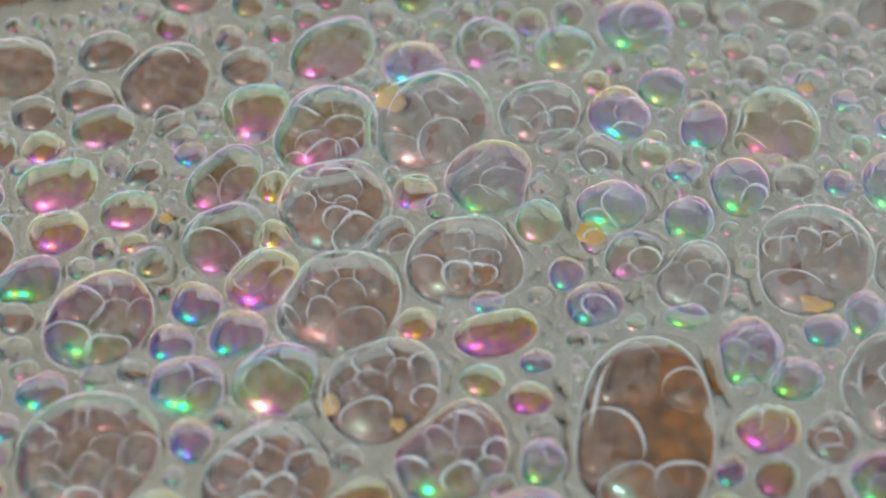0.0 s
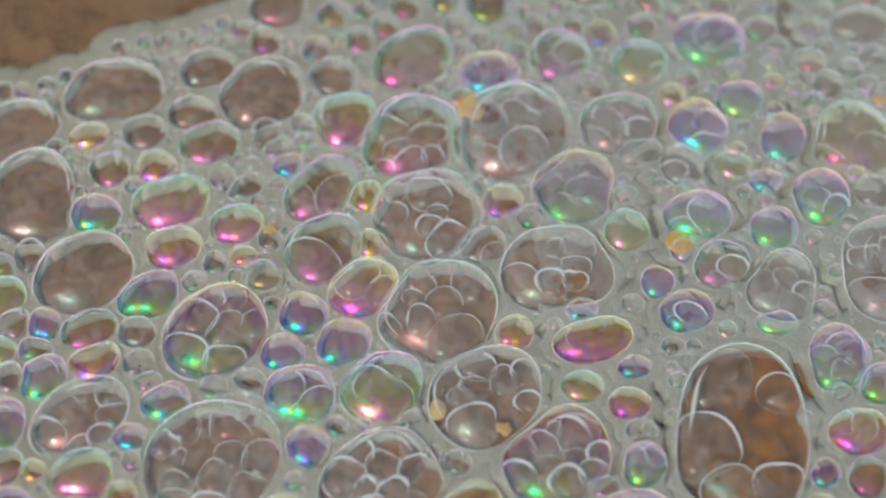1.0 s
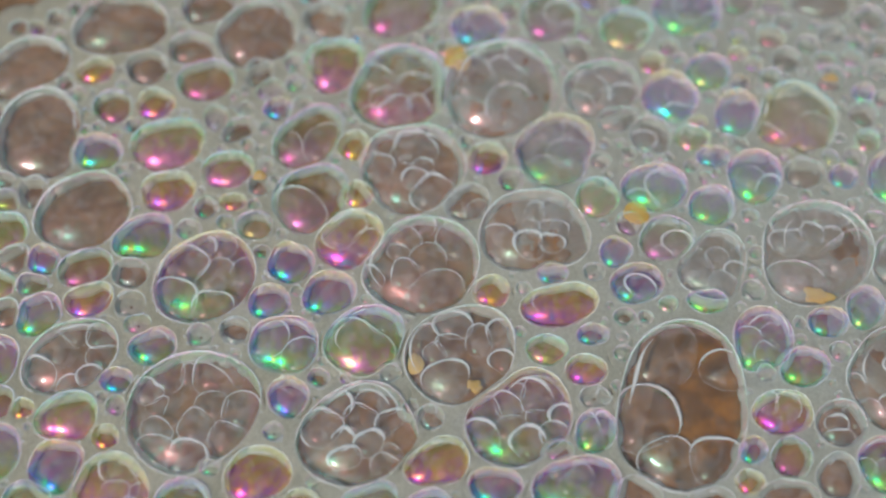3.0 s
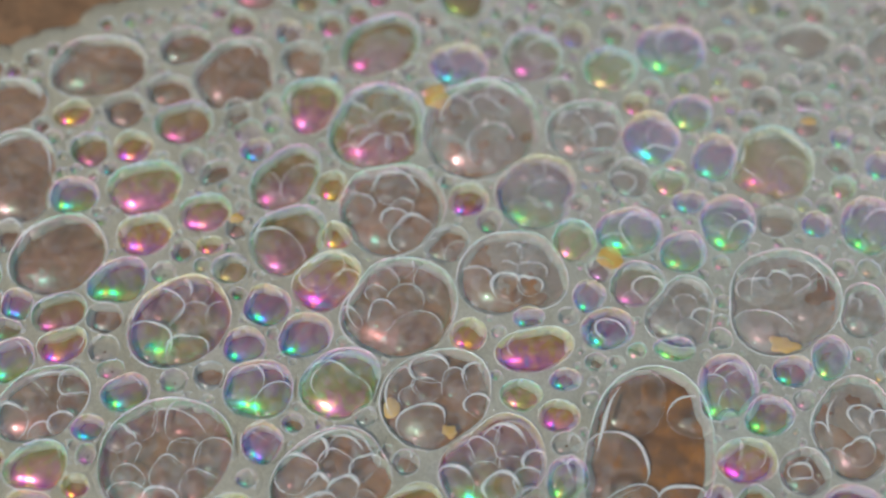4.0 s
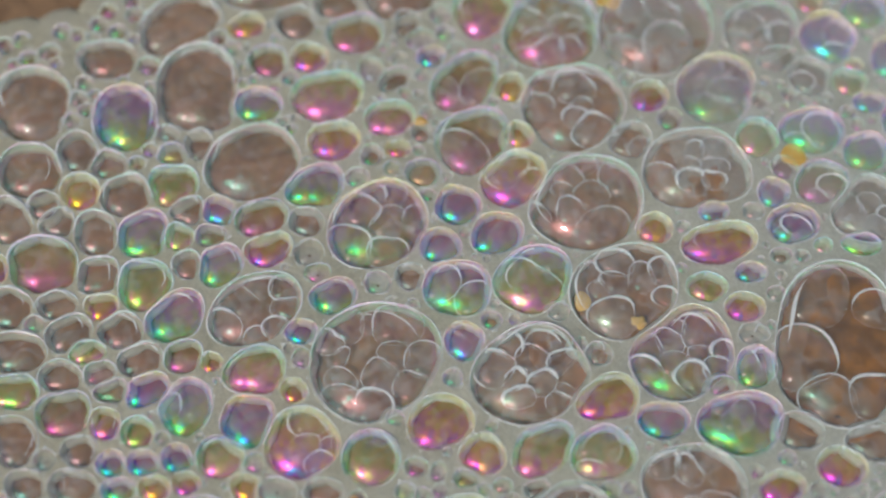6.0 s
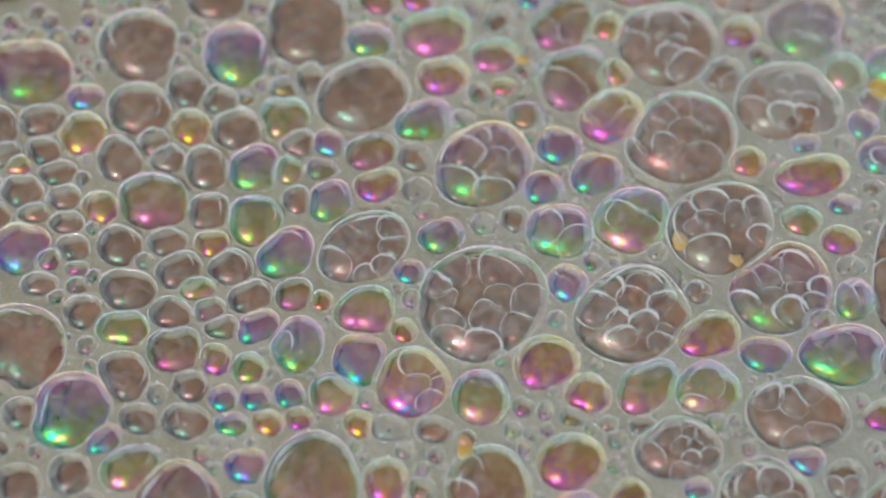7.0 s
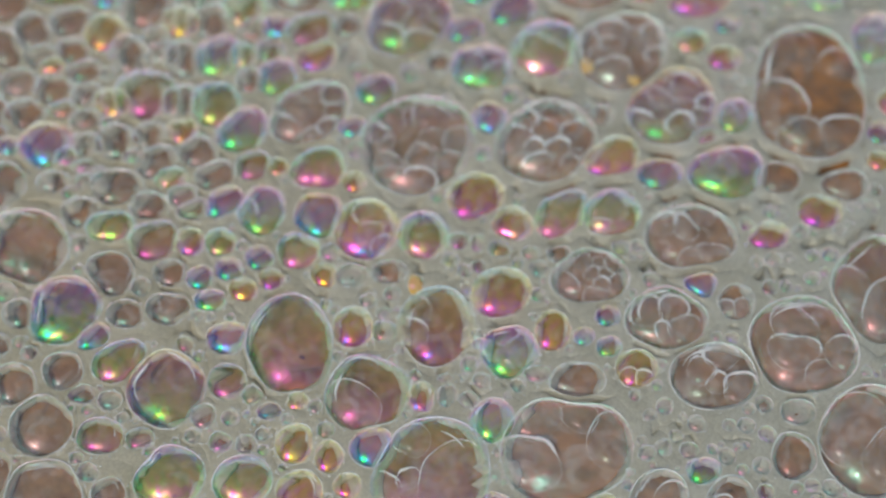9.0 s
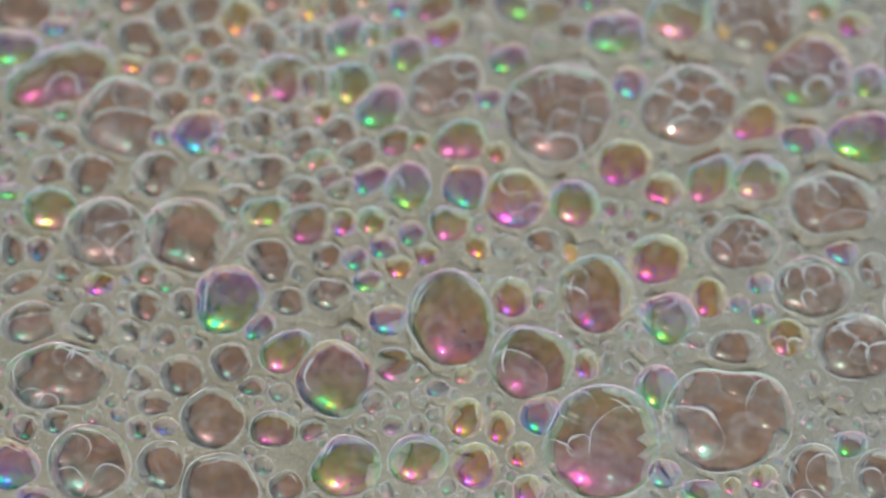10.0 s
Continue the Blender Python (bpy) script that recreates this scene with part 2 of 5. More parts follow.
anchor(16.4, 45.0, 4.4, 2.8, 4.5, 2.4, 3.5, 1.1, 1.3, 0.6, 0.8, 0.4, 0.0, 0.0, 0.1, 0.4, -1.6, 3.4, -2.2, 5.4, -2.4, 4.7, -2.0, 5.2, -2.1, 4.4)
anchor(-95.5, 54.1, -0.1, 0.0, -0.1, 0.0, -0.1, 0.0, -0.1, 0.0, -0.1, 0.0, 0.0, 0.0, -0.1, -0.2, 1.1, -0.4, 4.0, 0.2, 5.6, 0.7, 5.9, 0.8, 6.5, 0.4)
anchor(-44.6, 5.9, -0.1, 0.2, -0.1, 0.2, -0.1, 0.2, -0.1, 0.2, -0.1, 0.2, 0.0, 0.0, -0.4, -0.8, -0.3, -1.1, -0.6, -1.9, -0.7, -2.5, -1.0, -2.9, -1.1, -3.0)
anchor(-35.9, 86.0, -0.2, -1.9, 0.6, -2.0, 0.6, -0.4, 0.9, 0.5, 1.0, 0.0, 0.0, 0.0, 0.7, 0.6, 0.9, 1.7, 1.0, 2.7, 0.9, 2.6, 0.7, 2.5, 0.8, 2.6)
anchor(36.6, 95.2, 2.4, -1.5, 2.4, -1.6, -0.7, -1.5, -0.3, -1.4, -0.2, -1.1, 0.0, 0.0, -0.0, -0.0, -0.0, -0.0, -0.0, -0.0, -0.0, -0.0, -0.0, -0.0, -0.0, -0.0)
anchor(-49.8, 46.8, -3.1, 1.9, -2.1, 1.5, -0.3, 0.9, -1.3, 0.6, -1.3, 0.3, 0.0, 0.0, -0.1, -0.3, -0.7, -0.5, -1.0, -0.5, -2.1, 0.7, -2.8, 1.1, -2.7, 1.3)
anchor(-82.7, 12.9, -0.0, 0.0, -0.0, 0.0, -0.0, 0.0, 0.0, 0.0, 0.0, 0.0, 0.0, 0.0, -0.0, -0.0, -0.0, -0.5, -0.7, -1.7, -1.5, -4.5, -1.9, -4.7, -2.3, -5.5)
anchor(-1.9, 11.2, 0.6, 0.3, 0.6, 0.3, 0.6, 0.3, 0.1, 0.0, 0.1, 0.0, 0.0, 0.0, 0.0, 0.1, -0.5, 0.0, -2.8, 0.1, -3.4, -1.6, -5.8, -3.8, -6.2, -3.8)
anchor(2.1, 95.5, 0.7, -3.6, -0.8, -2.8, -0.7, -1.4, -0.6, -1.3, -0.2, -0.9, 0.0, 0.0, -0.1, 1.3, -0.2, 2.0, -0.2, 2.1, -0.2, 2.1, -0.2, 2.1, -0.2, 2.1)
anchor(-17.7, 56.2, -0.7, 0.1, -0.8, -0.0, -0.5, -0.5, 0.2, -0.3, 0.3, 0.0, 0.0, 0.0, -0.2, -0.5, -1.3, 1.4, -1.4, 3.9, -2.0, 5.9, -1.3, 6.5, -1.0, 7.0)
anchor(-67.9, 72.9, -1.8, 0.9, -1.0, 0.7, -0.1, 0.5, 0.3, 0.7, -0.2, 0.0, 0.0, 0.0, 0.1, -0.1, 2.0, -0.1, 5.9, 1.7, 5.9, 1.8, 5.7, 2.1, 6.0, 2.5)
anchor(40.9, 60.3, 5.7, 3.9, 5.9, 3.4, 4.0, 2.4, 0.3, 1.5, 0.0, 0.6, 0.0, 0.0, -0.2, 0.6, -0.2, 0.7, -0.2, 0.7, -0.2, 0.7, -0.2, 0.7, -0.2, 0.7)
anchor(-25.6, 28.8, -1.5, 2.7, -0.8, 2.6, 0.1, 1.7, -0.1, 0.8, -0.1, 0.9, 0.0, 0.0, -0.3, -1.5, -0.5, -1.8, -1.8, -0.8, -2.3, -0.5, -2.0, -0.7, -1.8, -0.5)
anchor(14.5, 70.0, 1.0, 0.9, 0.9, 0.9, -0.4, 0.9, -0.2, 0.2, -0.3, 0.1, 0.0, 0.0, -0.3, 1.4, -1.8, 4.6, -2.4, 7.0, -2.4, 7.0, -2.4, 7.0, -2.5, 6.7)
anchor(-75.1, 36.3, -1.1, 0.2, -1.1, 0.2, -1.0, 0.2, -1.1, 0.2, -1.1, 0.2, 0.0, 0.0, -0.7, -0.9, -0.5, -1.4, 0.0, -1.9, 0.6, -3.1, 1.2, -3.4, 1.6, -3.8)
anchor(-21.6, 1.2, -0.0, 0.1, -0.0, 0.1, -0.0, 0.1, 0.0, 0.0, 0.0, 0.0, 0.0, 0.0, -0.3, -0.3, -0.5, -1.3, -1.4, -2.6, -2.3, -4.0, -3.0, -5.2, -3.3, -5.0)
anchor(-13.0, 80.4, 1.0, -2.6, 0.3, -1.9, 0.1, -1.0, 0.1, -0.6, 0.3, -0.4, 0.0, 0.0, -0.1, 1.4, -1.5, 4.4, -1.9, 6.7, -1.9, 6.7, -1.9, 6.7, -1.9, 6.7)
anchor(-6.0, 35.2, 0.3, 1.0, 0.4, 0.8, 0.4, -0.2, 1.0, -0.2, 0.8, 0.0, 0.0, 0.0, -0.3, -0.3, -1.2, -0.1, -2.5, 1.1, -3.5, 1.9, -2.9, 1.6, -2.8, 1.8)
anchor(-57.9, 21.2, -0.7, 0.7, -0.6, 0.7, -0.4, 0.5, -0.7, 0.6, -0.7, 0.6, 0.0, 0.0, -0.3, -1.2, -0.5, -1.8, -0.7, -3.2, -0.6, -5.7, -0.6, -7.0, -0.7, -7.7)
anchor(35.5, 39.1, 5.0, 3.2, 5.1, 2.8, 3.5, 1.1, 1.3, 1.1, 0.7, 0.8, 0.0, 0.0, -0.1, 0.4, -0.2, 0.6, -0.2, 0.6, -0.2, 0.6, -0.2, 0.6, -0.2, 0.6)
anchor(-35.1, 66.6, -1.7, 0.7, -0.8, 0.4, -0.4, -0.0, -0.2, 0.3, 0.0, 0.0, 0.0, 0.0, 1.1, 1.2, 0.6, 2.0, 0.3, 3.6, -1.3, 5.2, -2.6, 5.5, -2.4, 5.7)
anchor(-92.9, 30.5, -0.1, 0.0, -0.1, 0.0, -0.1, 0.0, -0.1, 0.0, -0.1, 0.0, 0.0, 0.0, -0.0, -0.1, 0.1, -0.8, 0.6, -1.0, 1.0, -2.0, 1.3, -2.1, 1.7, -2.5)
anchor(9.9, 26.6, 3.6, 2.6, 3.7, 2.3, 3.2, 1.1, 1.9, 0.3, 1.4, 0.2, 0.0, 0.0, 0.4, 0.3, -0.4, 0.6, -2.2, 1.2, -2.7, -0.3, -4.7, -2.1, -5.0, -2.1)
anchor(33.1, 78.4, 3.3, 1.7, 3.4, 1.5, 0.7, 1.0, -0.6, 0.9, -0.5, 0.2, 0.0, 0.0, -0.4, 1.3, -0.5, 1.7, -0.5, 1.7, -0.5, 1.7, -0.5, 1.7, -0.5, 1.7)
anchor(-52.5, 82.2, -2.0, -1.0, -1.0, -1.4, -0.6, -0.5, 0.2, 0.3, 0.3, -0.2, 0.0, 0.0, 0.8, 0.7, 1.7, 1.6, 2.7, 2.8, 2.6, 2.6, 2.4, 2.4, 2.5, 2.6)
anchor(19.1, 94.6, -0.7, -1.4, -1.2, -1.4, -2.6, -1.0, -1.0, -1.3, -0.5, -1.1, 0.0, 0.0, -0.1, 1.2, -0.1, 1.5, -0.1, 1.5, -0.1, 1.5, -0.1, 1.5, -0.1, 1.5)
anchor(-69.2, 51.8, -2.1, 0.6, -1.9, 0.5, -0.9, 0.1, -1.2, 0.2, -1.4, -0.1, 0.0, 0.0, -0.3, -0.4, 0.9, -0.4, 3.6, -0.2, 5.0, -0.3, 5.1, -0.3, 5.4, -0.2)
anchor(3.2, 54.9, 0.2, 0.7, 0.3, 0.5, -0.2, -0.3, 0.8, -0.2, 0.6, 0.0, 0.0, 0.0, -0.3, 0.9, -1.6, 3.9, -1.8, 6.5, -2.4, 8.0, -1.7, 8.4, -1.7, 7.7)
anchor(-29.5, 43.9, -1.7, 2.0, -1.0, 1.9, 0.1, 1.0, -0.6, 0.3, -0.6, 0.3, 0.0, 0.0, 0.1, -1.3, -0.3, -1.5, -1.2, 0.2, -2.1, 2.1, -2.1, 2.9, -1.9, 3.1)
anchor(-43.8, 32.4, -2.5, 2.6, -1.6, 2.4, 0.4, 1.7, -1.0, 0.8, -1.1, 0.7, 0.0, 0.0, 0.1, -1.0, -0.2, -1.3, -0.2, -1.6, -0.3, -1.4, -0.4, -1.5, -0.5, -1.4)
anchor(-56.7, 60.3, -2.4, 0.8, -1.4, 0.5, -0.4, -0.0, -0.3, 0.5, -0.5, 0.0, 0.0, 0.0, 0.5, 1.1, 1.6, 1.3, 2.6, 1.2, 1.3, 1.5, 0.6, 1.2, 0.8, 1.4)
anchor(-32.2, 15.5, -1.2, 2.0, -0.5, 1.9, -0.2, 1.7, -0.2, 1.1, -0.2, 1.1, 0.0, 0.0, -0.4, -1.6, -0.3, -2.2, -0.7, -2.6, -1.1, -2.7, -1.2, -3.0, -1.2, -2.9)
anchor(-4.8, 68.3, -0.7, -1.2, -1.2, -1.0, -1.4, -0.8, -0.2, -0.8, 0.0, -0.4, 0.0, 0.0, -0.1, 1.6, -1.4, 4.6, -1.8, 7.1, -2.2, 7.8, -2.0, 7.8, -1.9, 7.8)
anchor(-15.7, 18.9, -0.8, 1.0, -0.6, 1.0, -0.2, 0.5, 0.3, 0.0, 0.3, 0.3, 0.0, 0.0, -0.5, -1.0, -1.0, -1.5, -2.7, -1.2, -3.4, -1.9, -3.5, -2.7, -3.5, -2.6)
anchor(-59.1, 36.4, -3.2, 1.2, -2.6, 0.9, -0.6, 0.3, -1.2, 0.2, -1.2, 0.1, 0.0, 0.0, -0.5, -0.7, -0.9, -1.2, -1.2, -2.4, -1.1, -4.0, -1.2, -4.6, -1.2, -4.7)
anchor(26.5, 53.8, 6.4, 3.7, 6.5, 3.3, 4.9, 2.0, 0.9, 1.0, 0.3, 0.6, 0.0, 0.0, -0.5, 1.4, -1.9, 4.2, -2.5, 6.3, -2.5, 6.2, -2.4, 6.3, -2.5, 5.7)
anchor(9.0, 84.1, -0.9, -1.2, -1.7, -1.0, -2.5, -0.4, -0.8, -1.0, -0.4, -0.6, 0.0, 0.0, -0.1, 1.3, -1.6, 4.3, -1.7, 4.8, -1.7, 4.8, -1.7, 4.8, -1.7, 4.8)
anchor(-69.8, 10.2, -0.2, 0.1, -0.2, 0.1, -0.2, 0.1, -0.2, 0.1, -0.2, 0.1, 0.0, 0.0, -0.1, -0.4, -0.2, -1.1, -1.2, -2.5, -1.8, -5.1, -2.3, -5.8, -2.5, -6.7)
anchor(-74.3, 23.0, -0.8, 0.5, -0.8, 0.5, -0.8, 0.5, -0.8, 0.5, -0.8, 0.5, 0.0, 0.0, -0.3, -0.7, -0.5, -1.4, -1.1, -2.6, -1.6, -5.0, -1.6, -5.4, -1.8, -6.1)
anchor(-37.3, 53.8, -2.5, 0.6, -1.7, 0.3, -0.6, -0.4, -0.7, 0.3, -0.6, 0.1, 0.0, 0.0, 0.7, 0.5, 0.0, 0.5, -0.5, 1.4, -1.8, 2.9, -2.6, 3.4, -2.5, 3.7)
anchor(-80.9, 46.8, -1.2, 0.2, -1.2, 0.2, -1.2, 0.2, -1.2, 0.2, -1.2, 0.2, 0.0, 0.0, -0.6, -0.8, 0.3, -1.0, 3.0, -0.6, 4.8, -0.4, 5.3, -0.5, 5.7, -0.8)
anchor(-21.2, 88.9, 1.6, -3.5, 0.7, -2.2, 0.6, -1.1, 0.4, 0.0, 0.5, -0.1, 0.0, 0.0, 0.2, 0.3, -0.5, 2.2, -0.6, 2.9, -0.6, 2.9, -0.6, 2.9, -0.6, 2.9)
anchor(20.4, 81.1, -0.0, 0.2, -0.2, 0.1, -1.9, 0.1, -0.7, -0.2, -0.5, -0.4, 0.0, 0.0, -0.2, 1.3, -1.6, 4.1, -1.7, 4.3, -1.7, 4.3, -1.7, 4.3, -1.7, 4.3)
anchor(4.8, 38.1, 2.8, 1.8, 2.9, 1.5, 2.5, 0.5, 1.8, 0.0, 1.3, 0.0, 0.0, 0.0, 0.1, 0.1, -1.3, 2.1, -2.6, 3.1, -3.9, 3.6, -3.4, 3.2, -3.4, 3.2)
anchor(-15.3, 41.5, -0.7, 1.0, -0.7, 0.8, -0.4, -0.1, 0.6, -0.2, 0.6, 0.1, 0.0, 0.0, -0.6, -1.1, -1.2, -0.7, -2.2, 0.9, -2.9, 2.6, -2.2, 2.9, -2.0, 3.2)
anchor(-1.9, 81.4, -0.1, -2.7, -0.9, -2.3, -1.1, -1.2, -0.5, -1.1, -0.2, -0.8, 0.0, 0.0, -0.1, 1.3, -1.5, 4.4, -1.9, 6.5, -1.9, 6.5, -1.9, 6.5, -1.9, 6.5)
anchor(-93.9, 41.7, -0.1, 0.1, -0.1, 0.1, -0.1, 0.1, -0.1, 0.1, -0.1, 0.1, 0.0, 0.0, -0.1, -0.2, 0.5, -0.7, 2.9, -0.3, 4.2, 0.0, 4.7, -0.0, 5.1, -0.4)
anchor(-42.6, 77.1, -1.3, -0.3, -0.3, -0.6, -0.1, -0.1, 0.3, 0.6, 0.5, 0.1, 0.0, 0.0, 1.3, 1.3, 1.6, 2.3, 1.8, 3.6, 1.0, 3.6, 0.1, 3.4, 0.3, 3.6)
anchor(44.4, 87.7, 2.0, -0.1, 2.0, -0.2, -0.1, -0.1, -0.3, 0.0, -0.1, -0.7, 0.0, 0.0, -0.0, -0.0, -0.0, -0.0, -0.0, -0.0, -0.0, -0.0, -0.0, -0.0, -0.0, -0.0)
anchor(-16.4, 67.0, -0.1, -1.0, -0.5, -0.8, -0.3, -0.6, 0.1, -0.5, 0.2, -0.2, 0.0, 0.0, 0.1, 1.3, -1.2, 3.8, -1.4, 6.2, -2.0, 7.7, -1.9, 8.0, -1.4, 8.4)
anchor(13.2, 58.5, 3.6, 2.1, 3.7, 1.9, 2.8, 1.1, 0.5, 0.3, 0.2, 0.2, 0.0, 0.0, -0.3, 1.4, -1.7, 4.5, -2.3, 7.0, -2.5, 6.8, -2.4, 7.1, -2.5, 6.4)
anchor(26.8, 69.9, 5.4, 2.9, 5.6, 2.5, 3.2, 1.9, -0.3, 1.1, -0.4, 0.4, 0.0, 0.0, -0.5, 1.4, -1.9, 4.1, -2.1, 4.7, -2.1, 4.7, -2.1, 4.7, -2.1, 4.7)
anchor(-8.3, 3.1, 0.0, 0.0, 0.0, 0.0, 0.0, 0.0, 0.0, 0.0, 0.0, 0.0, 0.0, 0.0, -0.4, -0.0, -0.8, -0.3, -2.2, -1.2, -3.1, -3.0, -5.3, -5.5, -5.8, -5.5)
anchor(43.3, 77.2, 3.4, 1.4, 3.5, 1.2, 1.0, 0.8, -0.1, 0.8, -0.2, 0.0, 0.0, 0.0, -0.0, 0.1, -0.0, 0.1, -0.0, 0.1, -0.0, 0.1, -0.0, 0.1, -0.0, 0.1)
anchor(-57.4, 11.1, -0.7, 0.5, -0.7, 0.5, -0.7, 0.5, -0.7, 0.5, -0.7, 0.5, 0.0, 0.0, -0.3, -0.9, -0.5, -1.6, -0.9, -3.1, -0.8, -5.5, -0.9, -7.0, -1.0, -7.8)
anchor(-66.5, 62.5, -1.9, 1.3, -1.0, 1.1, 0.1, 0.7, 0.2, 0.8, -0.4, 0.0, 0.0, 0.0, -0.0, 0.2, 1.6, 0.2, 5.1, 1.0, 5.5, 1.3, 5.1, 1.2, 5.4, 1.6)
anchor(-38.8, 23.8, -2.2, 3.0, -1.2, 2.9, 0.2, 2.2, -0.7, 1.2, -0.8, 1.1, 0.0, 0.0, -0.2, -1.1, -0.2, -1.5, -0.2, -1.8, -0.4, -2.0, -0.6, -2.1, -0.6, -2.0)
anchor(26.7, 43.9, 5.4, 3.2, 5.4, 2.7, 3.9, 1.3, 1.2, 1.0, 0.6, 0.7, 0.0, 0.0, -0.1, 0.7, -1.4, 2.4, -2.0, 3.3, -1.9, 3.1, -1.8, 3.1, -1.9, 2.5)
anchor(-47.1, 58.3, -2.6, 0.3, -1.6, 0.0, -0.9, -0.5, -0.6, 0.5, -0.6, 0.2, 0.0, 0.0, 0.7, 1.2, 0.4, 1.5, -0.2, 1.6, -1.8, 2.6, -2.8, 2.6, -2.7, 2.8)
anchor(-15.8, 28.9, -1.0, 1.4, -0.8, 1.3, -0.3, 0.3, 0.6, -0.1, 0.5, 0.2, 0.0, 0.0, -0.5, -1.0, -1.2, -1.2, -2.6, -0.3, -3.2, -0.2, -2.9, -0.5, -2.7, -0.4)
anchor(-85.1, 36.2, -0.8, 0.4, -0.8, 0.4, -0.8, 0.4, -0.8, 0.4, -0.8, 0.4, 0.0, 0.0, -0.5, -0.7, -0.2, -1.3, 0.5, -1.6, 1.5, -2.2, 2.0, -2.3, 2.5, -2.7)
anchor(35.2, 49.6, 6.3, 4.2, 6.5, 3.7, 4.8, 2.2, 1.1, 1.3, 0.5, 0.7, 0.0, 0.0, -0.3, 0.9, -0.5, 1.3, -0.6, 1.5, -0.6, 1.4, -0.6, 1.5, -0.6, 1.3)
anchor(-57.5, 69.8, -2.5, 0.6, -1.4, 0.2, -0.4, -0.1, 0.2, 0.7, -0.1, 0.0, 0.0, 0.0, 0.6, 1.1, 2.2, 1.3, 5.5, 2.6, 4.3, 2.8, 3.6, 2.4, 3.8, 2.6)
anchor(-84.2, 22.4, -0.2, 0.1, -0.2, 0.1, -0.2, 0.1, -0.2, 0.1, -0.2, 0.1, 0.0, 0.0, -0.1, -0.1, -0.2, -0.7, -0.2, -1.2, -0.7, -3.7, -0.8, -3.9, -0.8, -4.5)
anchor(-22.0, 74.6, 0.4, -1.0, 0.1, -0.6, 0.1, -0.1, 0.1, -0.1, 0.3, -0.1, 0.0, 0.0, 0.4, 0.6, -0.7, 2.8, -1.2, 5.1, -1.4, 5.4, -1.7, 5.4, -1.3, 5.8)
anchor(-41.4, 41.5, -2.5, 2.6, -1.6, 2.3, 0.2, 1.6, -1.1, 0.8, -1.1, 0.6, 0.0, 0.0, 0.2, -0.9, -0.3, -1.1, -0.4, -0.7, -1.2, 0.8, -1.5, 1.3, -1.6, 1.5)
anchor(-9.0, 59.5, -0.7, -0.3, -0.9, -0.3, -0.9, -0.8, 0.3, -0.6, 0.3, -0.2, 0.0, 0.0, -0.4, 0.9, -1.6, 3.4, -1.5, 6.1, -2.0, 7.9, -1.1, 8.5, -0.7, 8.9)
anchor(-44.9, 15.2, -0.9, 1.0, -0.6, 1.0, -0.6, 0.9, -0.6, 0.8, -0.6, 0.9, 0.0, 0.0, -0.4, -1.0, -0.4, -1.3, -0.5, -2.0, -0.5, -2.5, -0.7, -2.9, -0.7, -2.9)
anchor(-66.8, 31.5, -1.0, 0.6, -0.9, 0.6, -0.5, 0.3, -0.9, 0.4, -0.9, 0.3, 0.0, 0.0, -0.6, -0.8, -0.9, -1.5, -1.3, -2.9, -1.3, -5.3, -1.2, -6.0, -1.1, -6.5)
anchor(-57.8, 51.3, -3.1, 1.1, -2.2, 0.7, -0.8, 0.1, -1.2, 0.3, -1.2, 0.0, 0.0, 0.0, 0.0, 0.2, 0.0, 0.2, -0.1, -0.4, -1.2, 0.2, -1.8, 0.2, -1.6, 0.3)
anchor(26.7, 87.7, 1.4, -0.8, 1.4, -0.9, -1.7, -0.9, -0.9, -0.6, -0.6, -0.9, 0.0, 0.0, -0.1, 1.2, -0.3, 1.7, -0.3, 1.7, -0.3, 1.7, -0.3, 1.7, -0.3, 1.7)
anchor(3.7, 74.4, -1.0, -0.9, -1.6, -0.7, -2.5, -0.4, -0.6, -0.7, -0.3, -0.3, 0.0, 0.0, -0.1, 1.4, -1.5, 4.5, -2.1, 7.0, -2.2, 7.0, -2.2, 7.0, -2.2, 6.9)
anchor(-35.1, 35.2, -2.2, 2.8, -1.3, 2.6, 0.3, 1.8, -0.8, 0.8, -0.9, 0.8, 0.0, 0.0, 0.1, -1.2, -0.2, -1.5, -0.2, -1.1, -0.8, 0.1, -0.7, 0.3, -0.6, 0.5)
anchor(-1.8, 27.5, 2.2, 1.6, 2.3, 1.5, 2.1, 0.5, 1.5, 0.0, 1.2, 0.0, 0.0, 0.0, 0.0, 0.1, -0.8, 0.1, -2.5, 0.7, -3.3, 0.1, -3.2, -0.7, -3.3, -0.6)
anchor(36.6, 70.4, 5.4, 3.2, 5.5, 2.8, 3.0, 2.2, -0.3, 1.4, -0.4, 0.5, 0.0, 0.0, -0.4, 1.2, -0.5, 1.6, -0.6, 1.6, -0.6, 1.6, -0.6, 1.6, -0.6, 1.6)
anchor(-17.3, 8.6, -0.2, 0.3, -0.1, 0.3, -0.1, 0.3, 0.0, 0.0, 0.0, 0.0, 0.0, 0.0, -0.4, -0.8, -0.8, -1.8, -2.1, -2.6, -3.0, -4.0, -3.5, -5.1, -3.7, -5.0)
anchor(32.6, 61.8, 6.2, 3.8, 6.3, 3.3, 4.3, 2.6, 0.2, 1.5, -0.2, 0.6, 0.0, 0.0, -0.5, 1.4, -1.0, 2.7, -1.1, 2.9, -1.1, 2.9, -1.1, 3.0, -1.1, 2.9)
anchor(8.2, 46.6, 2.6, 1.6, 2.7, 1.3, 2.2, 0.3, 1.4, 0.1, 1.0, 0.1, 0.0, 0.0, -0.1, 0.3, -1.5, 3.3, -2.1, 5.2, -3.3, 6.2, -2.8, 6.5, -2.9, 5.7)
